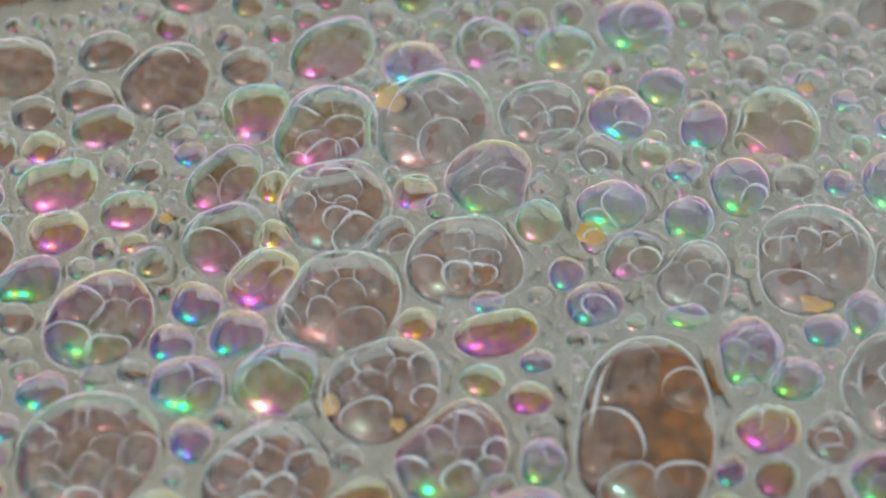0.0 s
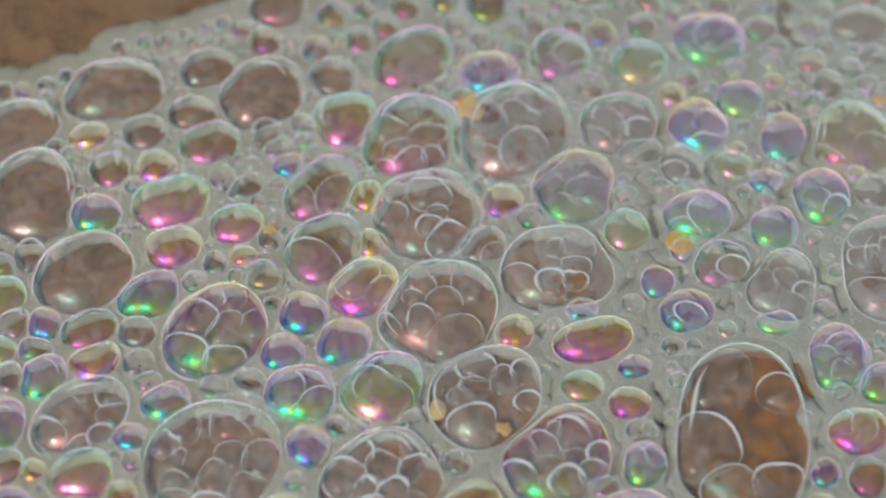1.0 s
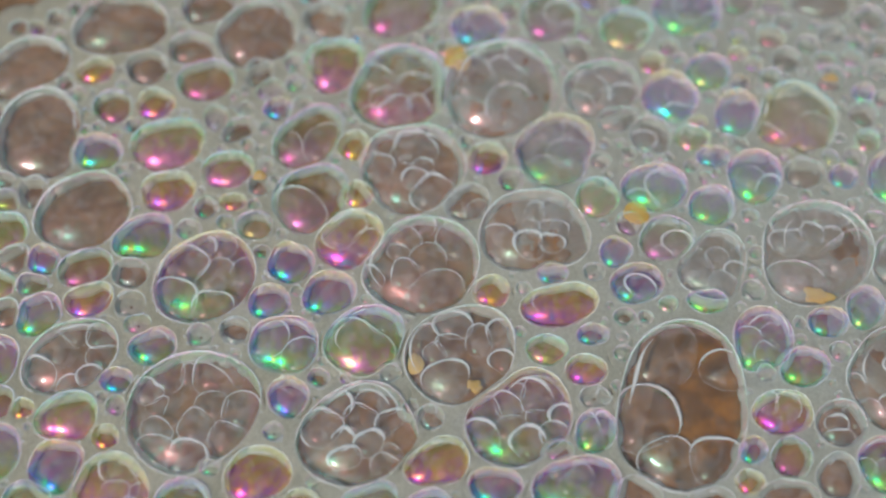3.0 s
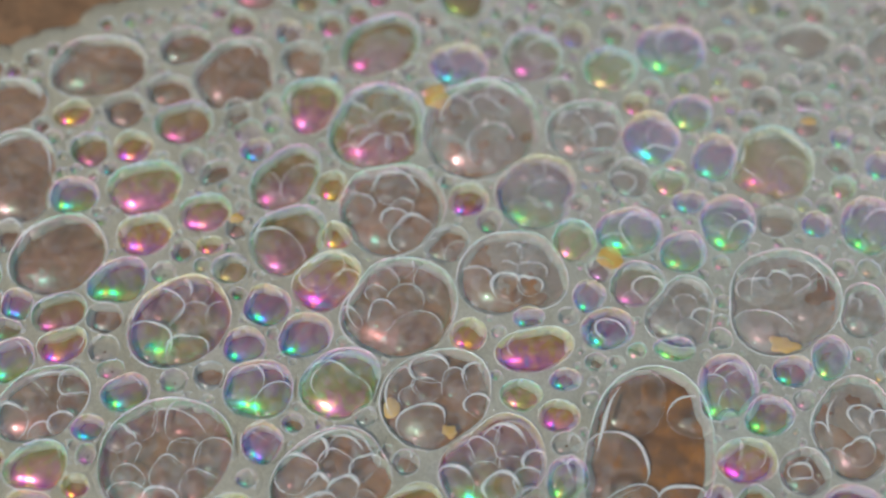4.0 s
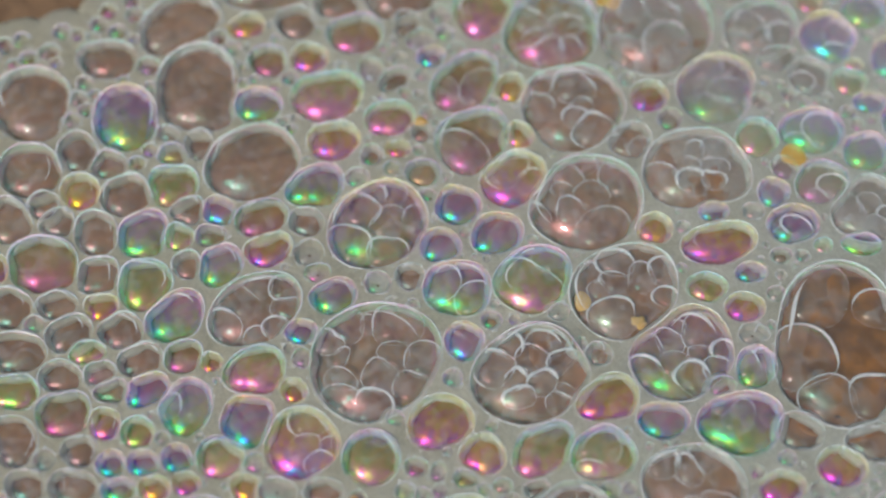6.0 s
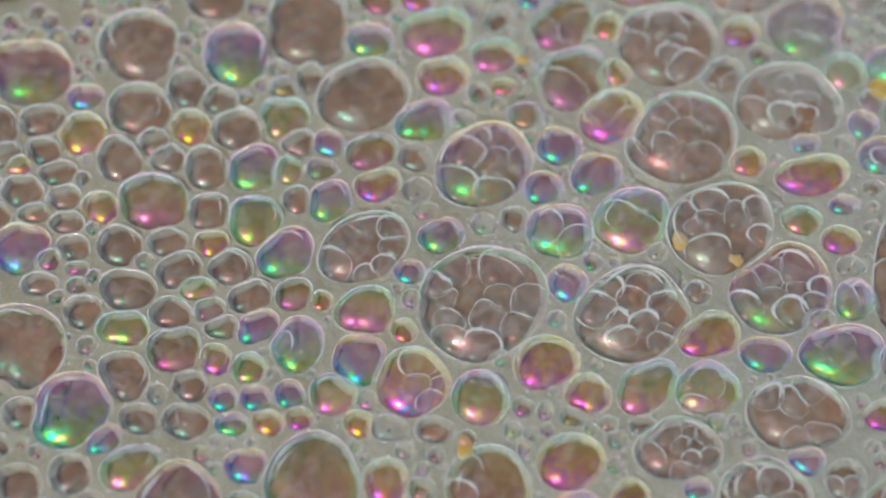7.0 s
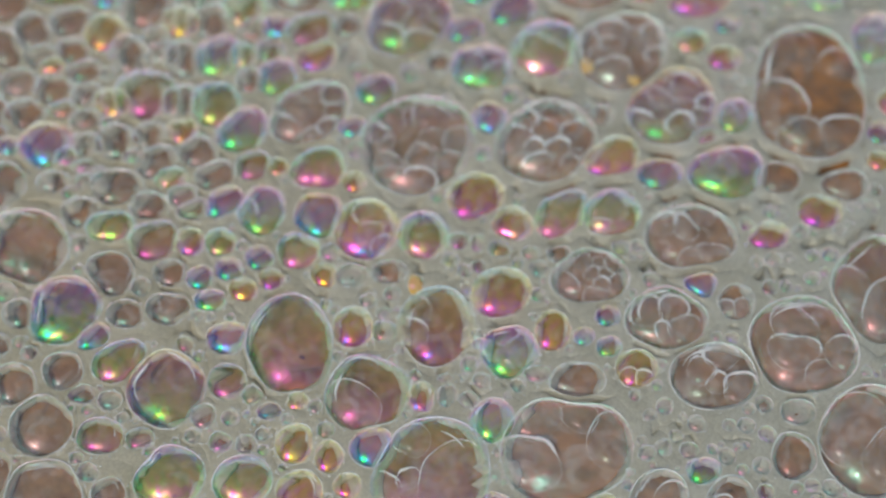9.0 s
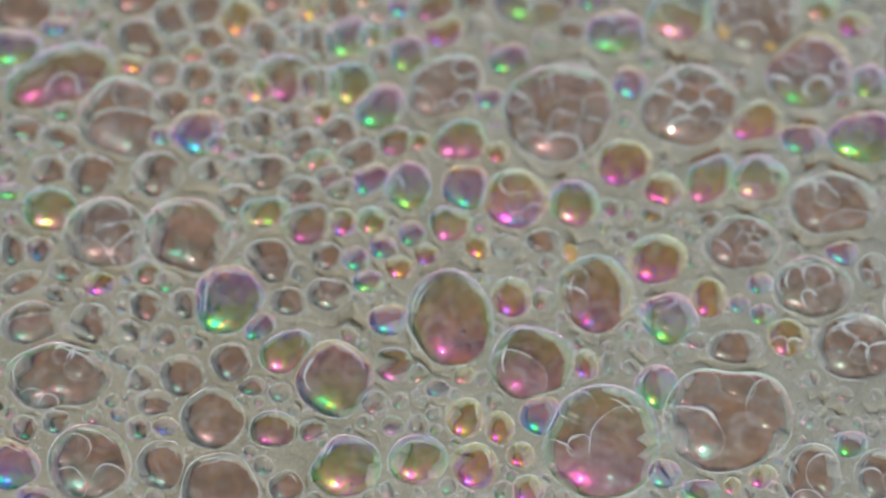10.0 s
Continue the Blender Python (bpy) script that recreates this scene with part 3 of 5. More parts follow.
anchor(-24.1, 16.9, -1.1, 1.8, -0.5, 1.7, -0.1, 1.3, 0.0, 0.7, -0.1, 0.9, 0.0, 0.0, -0.4, -1.5, -0.5, -2.3, -1.4, -2.5, -1.9, -3.0, -2.0, -3.5, -2.0, -3.3)
anchor(3.4, 21.2, 2.8, 1.9, 2.9, 1.8, 2.7, 1.0, 1.6, 0.2, 1.1, 0.1, 0.0, 0.0, 0.3, 0.3, -0.5, 0.3, -2.6, 0.7, -3.0, -0.9, -5.3, -3.0, -5.5, -2.9)
anchor(21.3, 60.1, 6.3, 2.9, 6.4, 2.6, 4.6, 1.8, 0.3, 0.8, -0.1, 0.4, 0.0, 0.0, -0.5, 1.5, -1.9, 4.5, -2.6, 7.0, -2.6, 6.9, -2.6, 7.0, -2.7, 6.3)
anchor(2.2, 64.2, -0.8, 0.2, -1.0, 0.2, -1.7, -0.2, 0.1, -0.3, 0.1, -0.1, 0.0, 0.0, -0.1, 1.5, -1.4, 4.6, -1.8, 7.2, -2.4, 7.7, -2.1, 7.8, -2.2, 7.2)
anchor(-0.4, 44.4, 1.0, 0.9, 1.2, 0.7, 0.8, -0.2, 1.4, -0.2, 1.1, -0.1, 0.0, 0.0, -0.3, 0.0, -1.5, 2.4, -2.4, 3.9, -3.2, 5.2, -2.4, 5.2, -2.3, 5.4)
anchor(28.0, 95.7, 1.5, -2.0, 1.4, -2.1, -1.8, -2.0, -0.5, -1.7, -0.4, -1.1, 0.0, 0.0, -0.0, 0.4, -0.0, 0.4, -0.0, 0.4, -0.0, 0.4, -0.0, 0.4, -0.0, 0.4)
anchor(-31.3, 7.5, -0.2, 0.4, -0.1, 0.4, -0.1, 0.4, 0.0, 0.1, 0.0, 0.2, 0.0, 0.0, -0.5, -1.3, -0.4, -2.0, -0.9, -2.6, -1.4, -3.0, -1.7, -3.3, -1.7, -3.2)
anchor(-49.2, 66.0, -2.2, 0.5, -1.1, 0.2, -0.6, -0.3, -0.1, 0.6, -0.1, 0.2, 0.0, 0.0, 0.9, 1.6, 1.4, 2.2, 1.4, 2.7, -0.1, 3.1, -1.2, 2.7, -1.0, 2.9)
anchor(-27.1, 51.5, -1.3, 0.6, -1.1, 0.5, -0.3, -0.3, -0.1, -0.1, -0.1, 0.0, 0.0, 0.0, 0.2, -0.9, -0.5, -0.4, -1.0, 1.7, -2.1, 3.8, -2.1, 4.6, -1.9, 5.0)
anchor(-64.2, 42.3, -2.9, 0.8, -2.5, 0.6, -0.9, 0.0, -1.4, 0.1, -1.4, -0.1, 0.0, 0.0, -0.5, -0.5, -0.8, -0.9, -0.9, -1.9, -0.4, -3.0, -0.3, -3.4, 0.1, -3.6)
anchor(-3.9, 90.4, 1.4, -3.7, -0.0, -2.9, -0.1, -1.6, -0.2, -1.2, 0.2, -0.9, 0.0, 0.0, -0.1, 1.3, -0.8, 3.2, -0.8, 3.3, -0.8, 3.3, -0.8, 3.3, -0.8, 3.3)
anchor(-23.9, 36.4, -1.3, 2.2, -0.7, 2.1, 0.1, 1.2, 0.1, 0.5, 0.1, 0.6, 0.0, 0.0, -0.3, -1.4, -0.5, -1.6, -1.7, -0.2, -2.5, 1.0, -2.2, 1.1, -2.0, 1.3)
anchor(-13.6, 90.5, 1.8, -3.9, 0.6, -2.8, 0.4, -1.6, 0.2, -0.6, 0.4, -0.4, 0.0, 0.0, 0.0, 1.2, -0.8, 3.1, -0.8, 3.3, -0.8, 3.3, -0.8, 3.3, -0.8, 3.3)
anchor(-8.7, 45.6, -0.6, 0.5, -0.6, 0.3, -0.5, -0.6, 0.7, -0.3, 0.7, 0.0, 0.0, 0.0, -0.6, -0.4, -1.6, 1.4, -2.3, 3.1, -2.8, 4.8, -1.8, 5.1, -1.6, 5.5)
anchor(-8.0, 18.6, 0.4, 0.9, 0.5, 0.9, 0.7, 0.4, 0.6, -0.2, 0.5, 0.1, 0.0, 0.0, -0.1, -0.3, -0.8, -0.5, -2.7, -0.1, -3.6, -1.0, -3.7, -2.0, -4.0, -1.9)
anchor(-43.4, 87.7, -0.8, -1.9, 0.1, -2.3, 0.1, -0.6, 0.8, 0.5, 0.9, 0.0, 0.0, 0.0, 1.0, 0.7, 1.3, 1.7, 1.5, 2.1, 1.4, 2.0, 1.2, 1.9, 1.3, 1.9)
anchor(-51.7, 39.3, -3.0, 2.2, -2.1, 1.8, 0.1, 1.2, -1.2, 0.5, -1.3, 0.3, 0.0, 0.0, -0.2, -0.8, -0.8, -1.0, -0.9, -1.6, -1.6, -1.1, -1.9, -1.0, -2.0, -0.9)
anchor(-60.2, 77.0, -2.2, 0.2, -1.2, -0.2, -0.3, -0.3, 0.5, 0.5, 0.1, -0.3, 0.0, 0.0, 0.4, 0.2, 2.2, 0.4, 5.9, 2.2, 5.5, 2.0, 5.2, 1.9, 5.4, 2.1)
anchor(-49.5, 73.7, -2.0, 0.2, -0.9, -0.2, -0.4, -0.4, 0.1, 0.5, 0.2, 0.0, 0.0, 0.0, 1.1, 1.5, 1.8, 2.3, 2.2, 3.2, 0.9, 3.4, -0.0, 2.8, 0.1, 3.0)
anchor(11.7, 34.9, 3.7, 2.6, 3.7, 2.3, 3.1, 1.0, 1.8, 0.4, 1.3, 0.2, 0.0, 0.0, 0.4, 0.3, -1.0, 1.9, -2.3, 2.5, -2.8, 1.7, -2.9, 1.3, -3.1, 1.1)
anchor(12.0, 90.9, -1.2, -2.1, -2.3, -1.9, -2.4, -0.7, -0.8, -1.3, -0.4, -0.9, 0.0, 0.0, -0.1, 1.3, -0.5, 2.5, -0.5, 2.5, -0.5, 2.5, -0.5, 2.5, -0.5, 2.5)
anchor(-28.6, 88.3, 1.2, -2.6, 1.1, -2.0, 1.0, -0.7, 0.9, 0.3, 1.0, 0.0, 0.0, 0.0, 0.2, 0.1, 0.1, 1.5, 0.1, 2.3, 0.1, 2.3, 0.1, 2.3, 0.2, 2.3)
ANCHOR_AT = np.array([a for a, _ in ANCHORS])
ANCHOR_BY = np.array([s for _, s in ANCHORS])


def drift(x, y):
    """The froth's shift at (x, y), in millimetres, at each knot."""
    d2 = ((ANCHOR_AT - (x, y)) ** 2).sum(1)
    w = np.exp(-d2 / (2 * 7.0 ** 2)) + 1e-5 / (1 + d2 / 400)
    return (w[:, None, None] * ANCHOR_BY).sum(0) / w.sum()


# ---- bubbles ----
ROUND = np.linspace(0, 2 * math.pi, 41)


class Bubble:
    def __init__(self, x, y, a, b, turn, big=True, tint="", cells=0):
        self.tint, self.cells = tint, cells
        self.x, self.y, self.a, self.b, self.turn, self.big = x, y, a, b, radians(turn), big
        rng = random.Random(int(x * 971 + y * 1327 + a * 77))
        self.rng = rng
        self.waves = [(k, rng.uniform(-1, 1) * amp, rng.uniform(0, 6.28)) for k, amp in ((2, 0.03), (3, 0.065), (4, 0.055), (5, 0.042))]
        self.z = rng.uniform(-0.05, 0.05)
        self.mean = math.sqrt(a * b)
        self.pressed = None

    def rim(self, th):
        """Distance from the middle to the rim along the directions th."""
        if self.pressed is not None:
            return np.interp(np.mod(th, 2 * math.pi), ROUND, self.pressed)
        u = th - self.turn
        r = self.a * self.b / np.sqrt((self.b * np.cos(u)) ** 2 + (self.a * np.sin(u)) ** 2)
        for k, amp, ph in self.waves:
            r = r * (1 + amp * np.cos(k * th + ph))
        return r

    def reach_along(self, th):
        """The same for one direction."""
        if self.pressed is not None:
            return float(np.interp(th % (2 * math.pi), ROUND, self.pressed))
        u = th - self.turn
        r = self.a * self.b / math.hypot(self.b * math.cos(u), self.a * math.sin(u))
        for k, amp, ph in self.waves:
            r *= 1 + amp * math.cos(k * th + ph)
        return r

    def holds(self, px, py, grow=1.0):
        dx, dy = px - self.x, py - self.y
        return np.hypot(dx, dy) < self.rim(np.arctan2(dy, dx)) * grow


BUBBLES = []


def bubble(x, y, a, b, turn, tint="", cells=0):
    """One bubble: middle, half axes and turn of its rim, the film's tint, and how many cells show through it."""
    BUBBLES.append(Bubble(x, y, 1.06 * a, 1.06 * b, turn, True, tint, cells))


bubble(14.6, 43.8, 9.57, 5.99, 79, "", 4)
bubble(-1.1, 81.8, 6.36, 5.94, 49, "", 4)
bubble(-30.1, 42.4, 6.31, 5.91, 67, "", 7)
bubble(-15.6, 11.2, 6.23, 5.58, 21, "", 3)
bubble(29.9, 60.7, 6.00, 5.28, 56, "", 4)
bubble(-30.3, 9.2, 5.85, 5.32, 67, "pale pink", 3)
bubble(-9.2, 59.9, 5.89, 5.11, 30, "", 5)
bubble(-10.5, 71.3, 5.53, 5.29, 35, "", 5)
bubble(9.4, 19.0, 5.85, 4.93, 16, "", 3)
bubble(-14.6, 41.1, 5.85, 4.87, 32, "", 7)
bubble(-12.4, 81.3, 5.35, 5.17, 46, "pale pink", 5)
bubble(-5.5, 49.9, 5.53, 4.97, 40, "", 5)
bubble(2.2, 63.9, 5.60, 4.55, 10, "", 4)
bubble(14.2, 9.1, 5.99, 4.15, 72, "", 1)
bubble(-0.3, 43.4, 5.32, 4.64, 48, "green", 6)
bubble(17.6, 24.1, 6.12, 4.03, 73, "", 1)
bubble(-50.1, 72.9, 5.91, 3.92, 99)
bubble(-30.4, 57.1, 5.25, 4.41, 42, "green", 4)
bubble(-45.2, 23.1, 5.61, 4.11, 95, "pale pink")
bubble(-84.8, 49.1, 5.10, 4.52, 117, "", 1)
bubble(-43.8, 63.7, 4.89, 4.32, 36)
bubble(34.8, 47.1, 5.77, 3.59, 78, "", 4)
bubble(-29.1, 87.0, 4.89, 4.16, 64)
bubble(-93.4, 54.0, 5.75, 3.47, 14, "pale pink", 2)
bubble(-44.0, 87.5, 5.16, 3.58, 12)
bubble(30.2, 77.4, 4.59, 4.01, 63, "orange", 2)
bubble(-85.4, 21.8, 5.29, 3.44, 170, "", 3)
bubble(-74.0, 36.2, 4.60, 3.95, 122)
bubble(5.0, 73.9, 4.53, 3.98, 67, "green", 2)
bubble(-0.2, 30.3, 4.78, 3.64, 8, "", 4)
bubble(-84.1, 35.9, 4.40, 3.94, 138, "", 2)
bubble(-42.1, 47.5, 4.71, 3.43, 32, "", 4)
bubble(-37.1, 17.4, 4.08, 3.92, 94, "pale pink", 1)
bubble(-12.7, 92.1, 4.75, 3.35, 40, "pale pink")
bubble(-20.7, 67.2, 4.36, 3.63, 49, "pale pink", 1)
bubble(-29.0, 23.7, 4.26, 3.69, 85, "magenta", 1)
bubble(-67.6, 70.9, 4.38, 3.57, 116)
bubble(-57.3, 21.4, 4.18, 3.70, 120, "green")
bubble(0.4, 16.5, 4.69, 3.30, 9, "", 3)
bubble(10.4, 81.7, 4.18, 3.68, 61, "", 3)
bubble(-68.1, 30.0, 4.00, 3.79, 46, "green")
bubble(-78.6, 67.4, 4.25, 3.56, 163, "green")
bubble(-80.8, 13.4, 4.04, 3.59, 142, "", 3)
bubble(-3.8, 22.6, 4.16, 3.32, 13, "", 3)
bubble(19.1, 59.1, 4.39, 3.13, 75, "", 3)
bubble(-14.6, 51.1, 3.91, 3.49, 39, "rainbow", 1)
bubble(4.9, 36.3, 4.46, 3.02, 6, "green", 2)
bubble(-53.1, 81.6, 4.34, 2.99, 38)
bubble(-21.8, 74.2, 4.50, 2.87, 54, "pale pink", 1)
bubble(-68.0, 10.9, 3.79, 3.39, 157)
bubble(-63.5, 51.8, 3.82, 3.31, 128, "pale pink")
bubble(-36.9, 34.0, 3.76, 3.35, 6, "magenta", 2)
bubble(20.1, 93.1, 3.81, 3.27, 11, "green", 1)
bubble(-11.3, 27.4, 4.09, 2.99, 7, "", 5)
bubble(-36.4, 72.3, 3.95, 2.98, 23, "pink")
bubble(-19.8, 83.7, 3.51, 3.20, 87, "pink")
bubble(-57.5, 69.3, 3.84, 2.92, 105, "green")
bubble(-16.5, 62.5, 3.63, 3.07, 42, "magenta", 1)
bubble(23.1, 50.9, 3.85, 2.88, 78, "green", 2)
bubble(4.6, 91.8, 3.42, 3.02, 86, "pale pink", 2)
bubble(-84.9, 65.1, 3.79, 2.68, 107)
bubble(-66.2, 62.3, 3.48, 2.90, 119)
bubble(17.5, 80.7, 3.52, 2.85, 69, "blue", 1)
bubble(-22.2, 50.2, 3.33, 2.97, 2, "green", 1)
bubble(-56.4, 11.9, 3.31, 2.91, 25, "rainbow")
bubble(-68.9, 18.0, 3.28, 2.89, 127)
bubble(39.5, 69.9, 3.42, 2.76, 67, "green", 1)
bubble(-6.9, 5.1, 3.52, 2.61, 70, "", 1)
bubble(14.6, 68.8, 3.34, 2.73, 16, "green", 1)
bubble(24.9, 69.8, 3.23, 2.69, 73, "green", 2)
bubble(-83.7, 58.7, 3.30, 2.61, 113)
bubble(-98.6, 63.9, 3.33, 2.57, 163)
bubble(4.0, 55.4, 4.04, 2.12, 15, "magenta")
bubble(-21.3, 26.4, 3.15, 2.69, 23, "magenta")
bubble(-41.7, 35.8, 3.26, 2.57, 84, "blue")
bubble(-33.8, 80.7, 3.07, 2.69, 22, "pale pink")
bubble(-23.7, 36.4, 3.19, 2.58, 20, "deep orange")
bubble(-3.8, 90.2, 3.13, 2.62, 1, "blue", 1)
bubble(13.3, 90.3, 2.91, 2.75, 24, "yellow", 1)
bubble(-8.4, 33.1, 3.05, 2.63, 10, "rainbow", 1)
bubble(33.6, 38.8, 3.01, 2.62, 47, "green", 1)
bubble(44.4, 94.0, 3.00, 2.61, 37)
bubble(-13.8, 33.7, 3.49, 2.23, 44, "rainbow")
bubble(-20.9, 20.9, 2.87, 2.70, 32, "green", 1)
bubble(-37.2, 61.3, 3.19, 2.38, 29, "green")
bubble(34.7, 94.8, 3.44, 2.20, 6)
bubble(-41.5, 41.0, 2.90, 2.57, 43, "pink")
bubble(-7.7, 38.8, 3.27, 2.24, 21, "deep orange")
bubble(-75.6, 47.0, 2.88, 2.53, 147, "blue")
bubble(-89.9, 26.8, 3.10, 2.35, 180, "", 1)
bubble(-30.0, 32.7, 2.76, 2.61, 104, "rainbow", 1)
bubble(37.6, 59.8, 3.01, 2.36, 70, "", 1)
bubble(-34.8, 90.6, 2.99, 2.36, 13)
bubble(15.1, 62.6, 2.85, 2.46, 26, "pale pink", 1)
bubble(-53.2, 49.8, 2.89, 2.40, 110, "yellow")
bubble(-49.8, 46.5, 2.82, 2.45, 43, "green")
bubble(-49.5, 9.9, 2.78, 2.45, 8, "rainbow")
bubble(-88.6, 13.3, 2.80, 2.43, 140, "blue")
bubble(-54.1, 55.6, 2.82, 2.39, 112, "green")
bubble(24.3, 78.3, 2.92, 2.29, 79, "blue")
bubble(-42.4, 57.4, 2.65, 2.49, 8, "pale pink")
bubble(-56.4, 59.7, 2.72, 2.39, 121)
bubble(-35.5, 66.8, 2.75, 2.35, 6, "magenta")
bubble(-99.2, 58.2, 2.94, 2.18, 165, "green")
bubble(-60.2, 76.7, 2.92, 2.19, 173)
bubble(-59.1, 36.4, 2.65, 2.39, 128, "pale pink")
bubble(-47.7, 37.3, 2.77, 2.29, 86, "green", 1)
bubble(-91.3, 38.6, 2.74, 2.32, 154, "yellow")
bubble(24.2, 43.7, 2.86, 2.20, 10, "magenta", 1)
bubble(-63.6, 33.4, 2.76, 2.28, 119)
bubble(-80.7, 60.4, 2.81, 2.22, 112)
bubble(-21.4, 89.5, 2.55, 2.42, 147)
bubble(-51.6, 61.1, 2.70, 2.27, 109, "yellow")
bubble(-79.8, 42.5, 2.68, 2.27, 124)
bubble(-18.3, 56.3, 2.66, 2.26, 30, "blue")
bubble(-87.3, 42.3, 2.59, 2.31, 135)
bubble(-67.4, 56.9, 2.79, 2.11, 110)
bubble(-62.0, 24.6, 2.80, 2.09, 28, "rainbow")
bubble(-58.8, 55.7, 2.75, 2.12, 107)
bubble(29.8, 42.7, 2.58, 2.25, 28, "", 2)
bubble(16.4, 34.7, 2.77, 2.09, 8)
bubble(-13.8, 17.3, 3.00, 1.93, 4)
bubble(-29.7, 69.7, 2.73, 2.10, 16, "pink")
bubble(-73.4, 13.2, 2.52, 2.27, 118)
bubble(15.1, 75.8, 2.66, 2.12, 72, "", 1)
bubble(21.8, 84.3, 2.56, 2.20, 29, "green")
bubble(11.6, 57.7, 2.60, 2.16, 17, "blue", 1)
bubble(0.1, 4.5, 2.63, 2.14, 60, "", 1)
bubble(-35.8, 84.6, 2.86, 1.95, 177)
bubble(10.1, 35.8, 2.77, 1.98, 4)
bubble(20.0, 66.4, 2.49, 2.17, 43, "green")
bubble(-43.8, 71.1, 2.62, 2.05, 175, "green")
bubble(24.1, 35.4, 3.19, 1.65, 3)
bubble(-72.0, 59.9, 2.41, 2.17, 134, "orange")
bubble(-43.8, 32.5, 2.48, 2.12, 11, "rainbow")
bubble(26.6, 48.4, 2.58, 2.03, 12, "green")
bubble(-22.3, 59.4, 2.29, 2.23, 6, "blue")
bubble(-65.7, 47.2, 2.44, 2.09, 128)
bubble(8.7, 67.8, 2.41, 2.11, 63, "yellow")
bubble(-46.0, 52.1, 2.42, 2.07, 64, "green")
bubble(-64.5, 42.5, 2.53, 1.97, 168)
bubble(13.7, 32.3, 2.45, 2.03, 19, "magenta")
bubble(-72.1, 22.2, 2.37, 2.09, 135)
bubble(-4.4, 67.3, 2.28, 2.15, 41, "", 1)
bubble(-43.9, 7.7, 2.33, 2.11, 82, "deep orange")
bubble(6.9, 8.2, 2.39, 2.04, 61)
bubble(-83.1, 27.1, 2.38, 2.04, 112, "", 1)
bubble(-41.4, 54.1, 2.36, 2.04, 30, "magenta")
bubble(-23.4, 14.4, 2.27, 2.11, 48, "green")
bubble(6.6, 42.1, 2.32, 2.05, 26, "green", 1)
bubble(-40.3, 81.9, 2.23, 2.09, 157)
bubble(-59.7, 44.6, 2.34, 1.99, 161)
bubble(-61.0, 60.2, 2.33, 2.00, 120, "orange")
bubble(-79.8, 50.5, 2.47, 1.87, 170)
bubble(-34.5, 49.1, 2.32, 1.97, 21, "green")
bubble(33.6, 54.6, 2.56, 1.78, 77, "green")
bubble(-76.2, 61.3, 2.43, 1.87, 171)
bubble(28.9, 37.4, 2.40, 1.89, 73)
bubble(-57.8, 50.7, 2.30, 1.95, 116)
bubble(-2.6, 36.5, 2.49, 1.80, 5, "blue")
bubble(-38.5, 24.1, 2.25, 1.96, 93, "magenta")
bubble(-36.6, 12.2, 2.18, 2.02, 72, "blue")
bubble(-63.2, 16.9, 2.39, 1.82, 173, "pale pink")
bubble(-61.9, 64.9, 2.31, 1.88, 112)
bubble(-76.7, 53.4, 2.27, 1.90, 163)
bubble(-64.2, 38.4, 2.69, 1.60, 177, "yellow")
bubble(-7.4, 18.0, 2.17, 1.97, 42, "orange", 1)
bubble(-19.5, 33.1, 2.10, 2.03, 13, "deep orange")
bubble(-81.2, 54.4, 2.38, 1.78, 171)
bubble(-57.3, 29.2, 2.40, 1.71, 174, "", 1)
bubble(-24.1, 54.9, 2.14, 1.91, 1, "blue")
bubble(-67.4, 23.7, 2.14, 1.91, 135)
bubble(11.7, 78.1, 2.32, 1.75, 9)
bubble(-2.2, 72.8, 2.08, 1.94, 39, "magenta")
bubble(-54.8, 45.0, 2.13, 1.87, 156)
bubble(-15.9, 22.4, 2.24, 1.78, 80, "orange")
bubble(-43.0, 76.8, 2.08, 1.91, 114, "pale pink")
bubble(-38.6, 77.3, 2.07, 1.90, 166, "magenta")
bubble(-21.5, 44.6, 2.03, 1.91, 88, "blue", 1)
bubble(30.0, 70.1, 2.17, 1.78, 15)
bubble(-64.5, 58.7, 2.16, 1.78, 116)
bubble(-51.7, 39.0, 2.30, 1.65, 22, "blue")
bubble(-52.5, 41.9, 2.22, 1.68, 22)
bubble(24.6, 39.2, 2.09, 1.79, 67, "pale pink")
bubble(-44.5, 12.8, 2.04, 1.80, 84, "orange")
bubble(-62.8, 56.7, 2.04, 1.79, 130)
bubble(-59.9, 39.9, 2.08, 1.71, 165)
bubble(-51.4, 20.8, 1.93, 1.83, 139, "pale pink")
bubble(-61.6, 47.6, 2.01, 1.76, 149)
bubble(-28.3, 82.3, 2.27, 1.53, 92)
bubble(3.4, 23.8, 2.01, 1.73, 57, "", 1)
bubble(-51.4, 25.1, 2.03, 1.70, 174, "blue")
bubble(43.0, 83.0, 1.98, 1.72, 45)
bubble(44.3, 89.8, 2.21, 1.52, 9)
bubble(-75.4, 58.0, 1.93, 1.71, 129)
bubble(29.7, 53.1, 2.05, 1.60, 12, "blue")
bubble(-2.4, 56.9, 1.87, 1.75, 43, "orange")
bubble(7.9, 30.1, 2.18, 1.50, 7, "magenta")
bubble(-58.5, 63.4, 1.92, 1.70, 151)
bubble(-72.8, 29.6, 1.92, 1.69, 147)
bubble(-68.4, 51.4, 2.00, 1.62, 170, "orange")
bubble(-16.1, 67.8, 1.94, 1.66, 5, "orange")
bubble(19.2, 75.2, 1.86, 1.73, 38, "yellow")
bubble(2.4, 50.5, 2.01, 1.60, 10, "yellow")
bubble(18.4, 55.6, 2.27, 1.40, 6, "green")
bubble(6.0, 48.4, 2.00, 1.57, 10, "magenta")
bubble(-49.9, 58.3, 1.87, 1.68, 118)
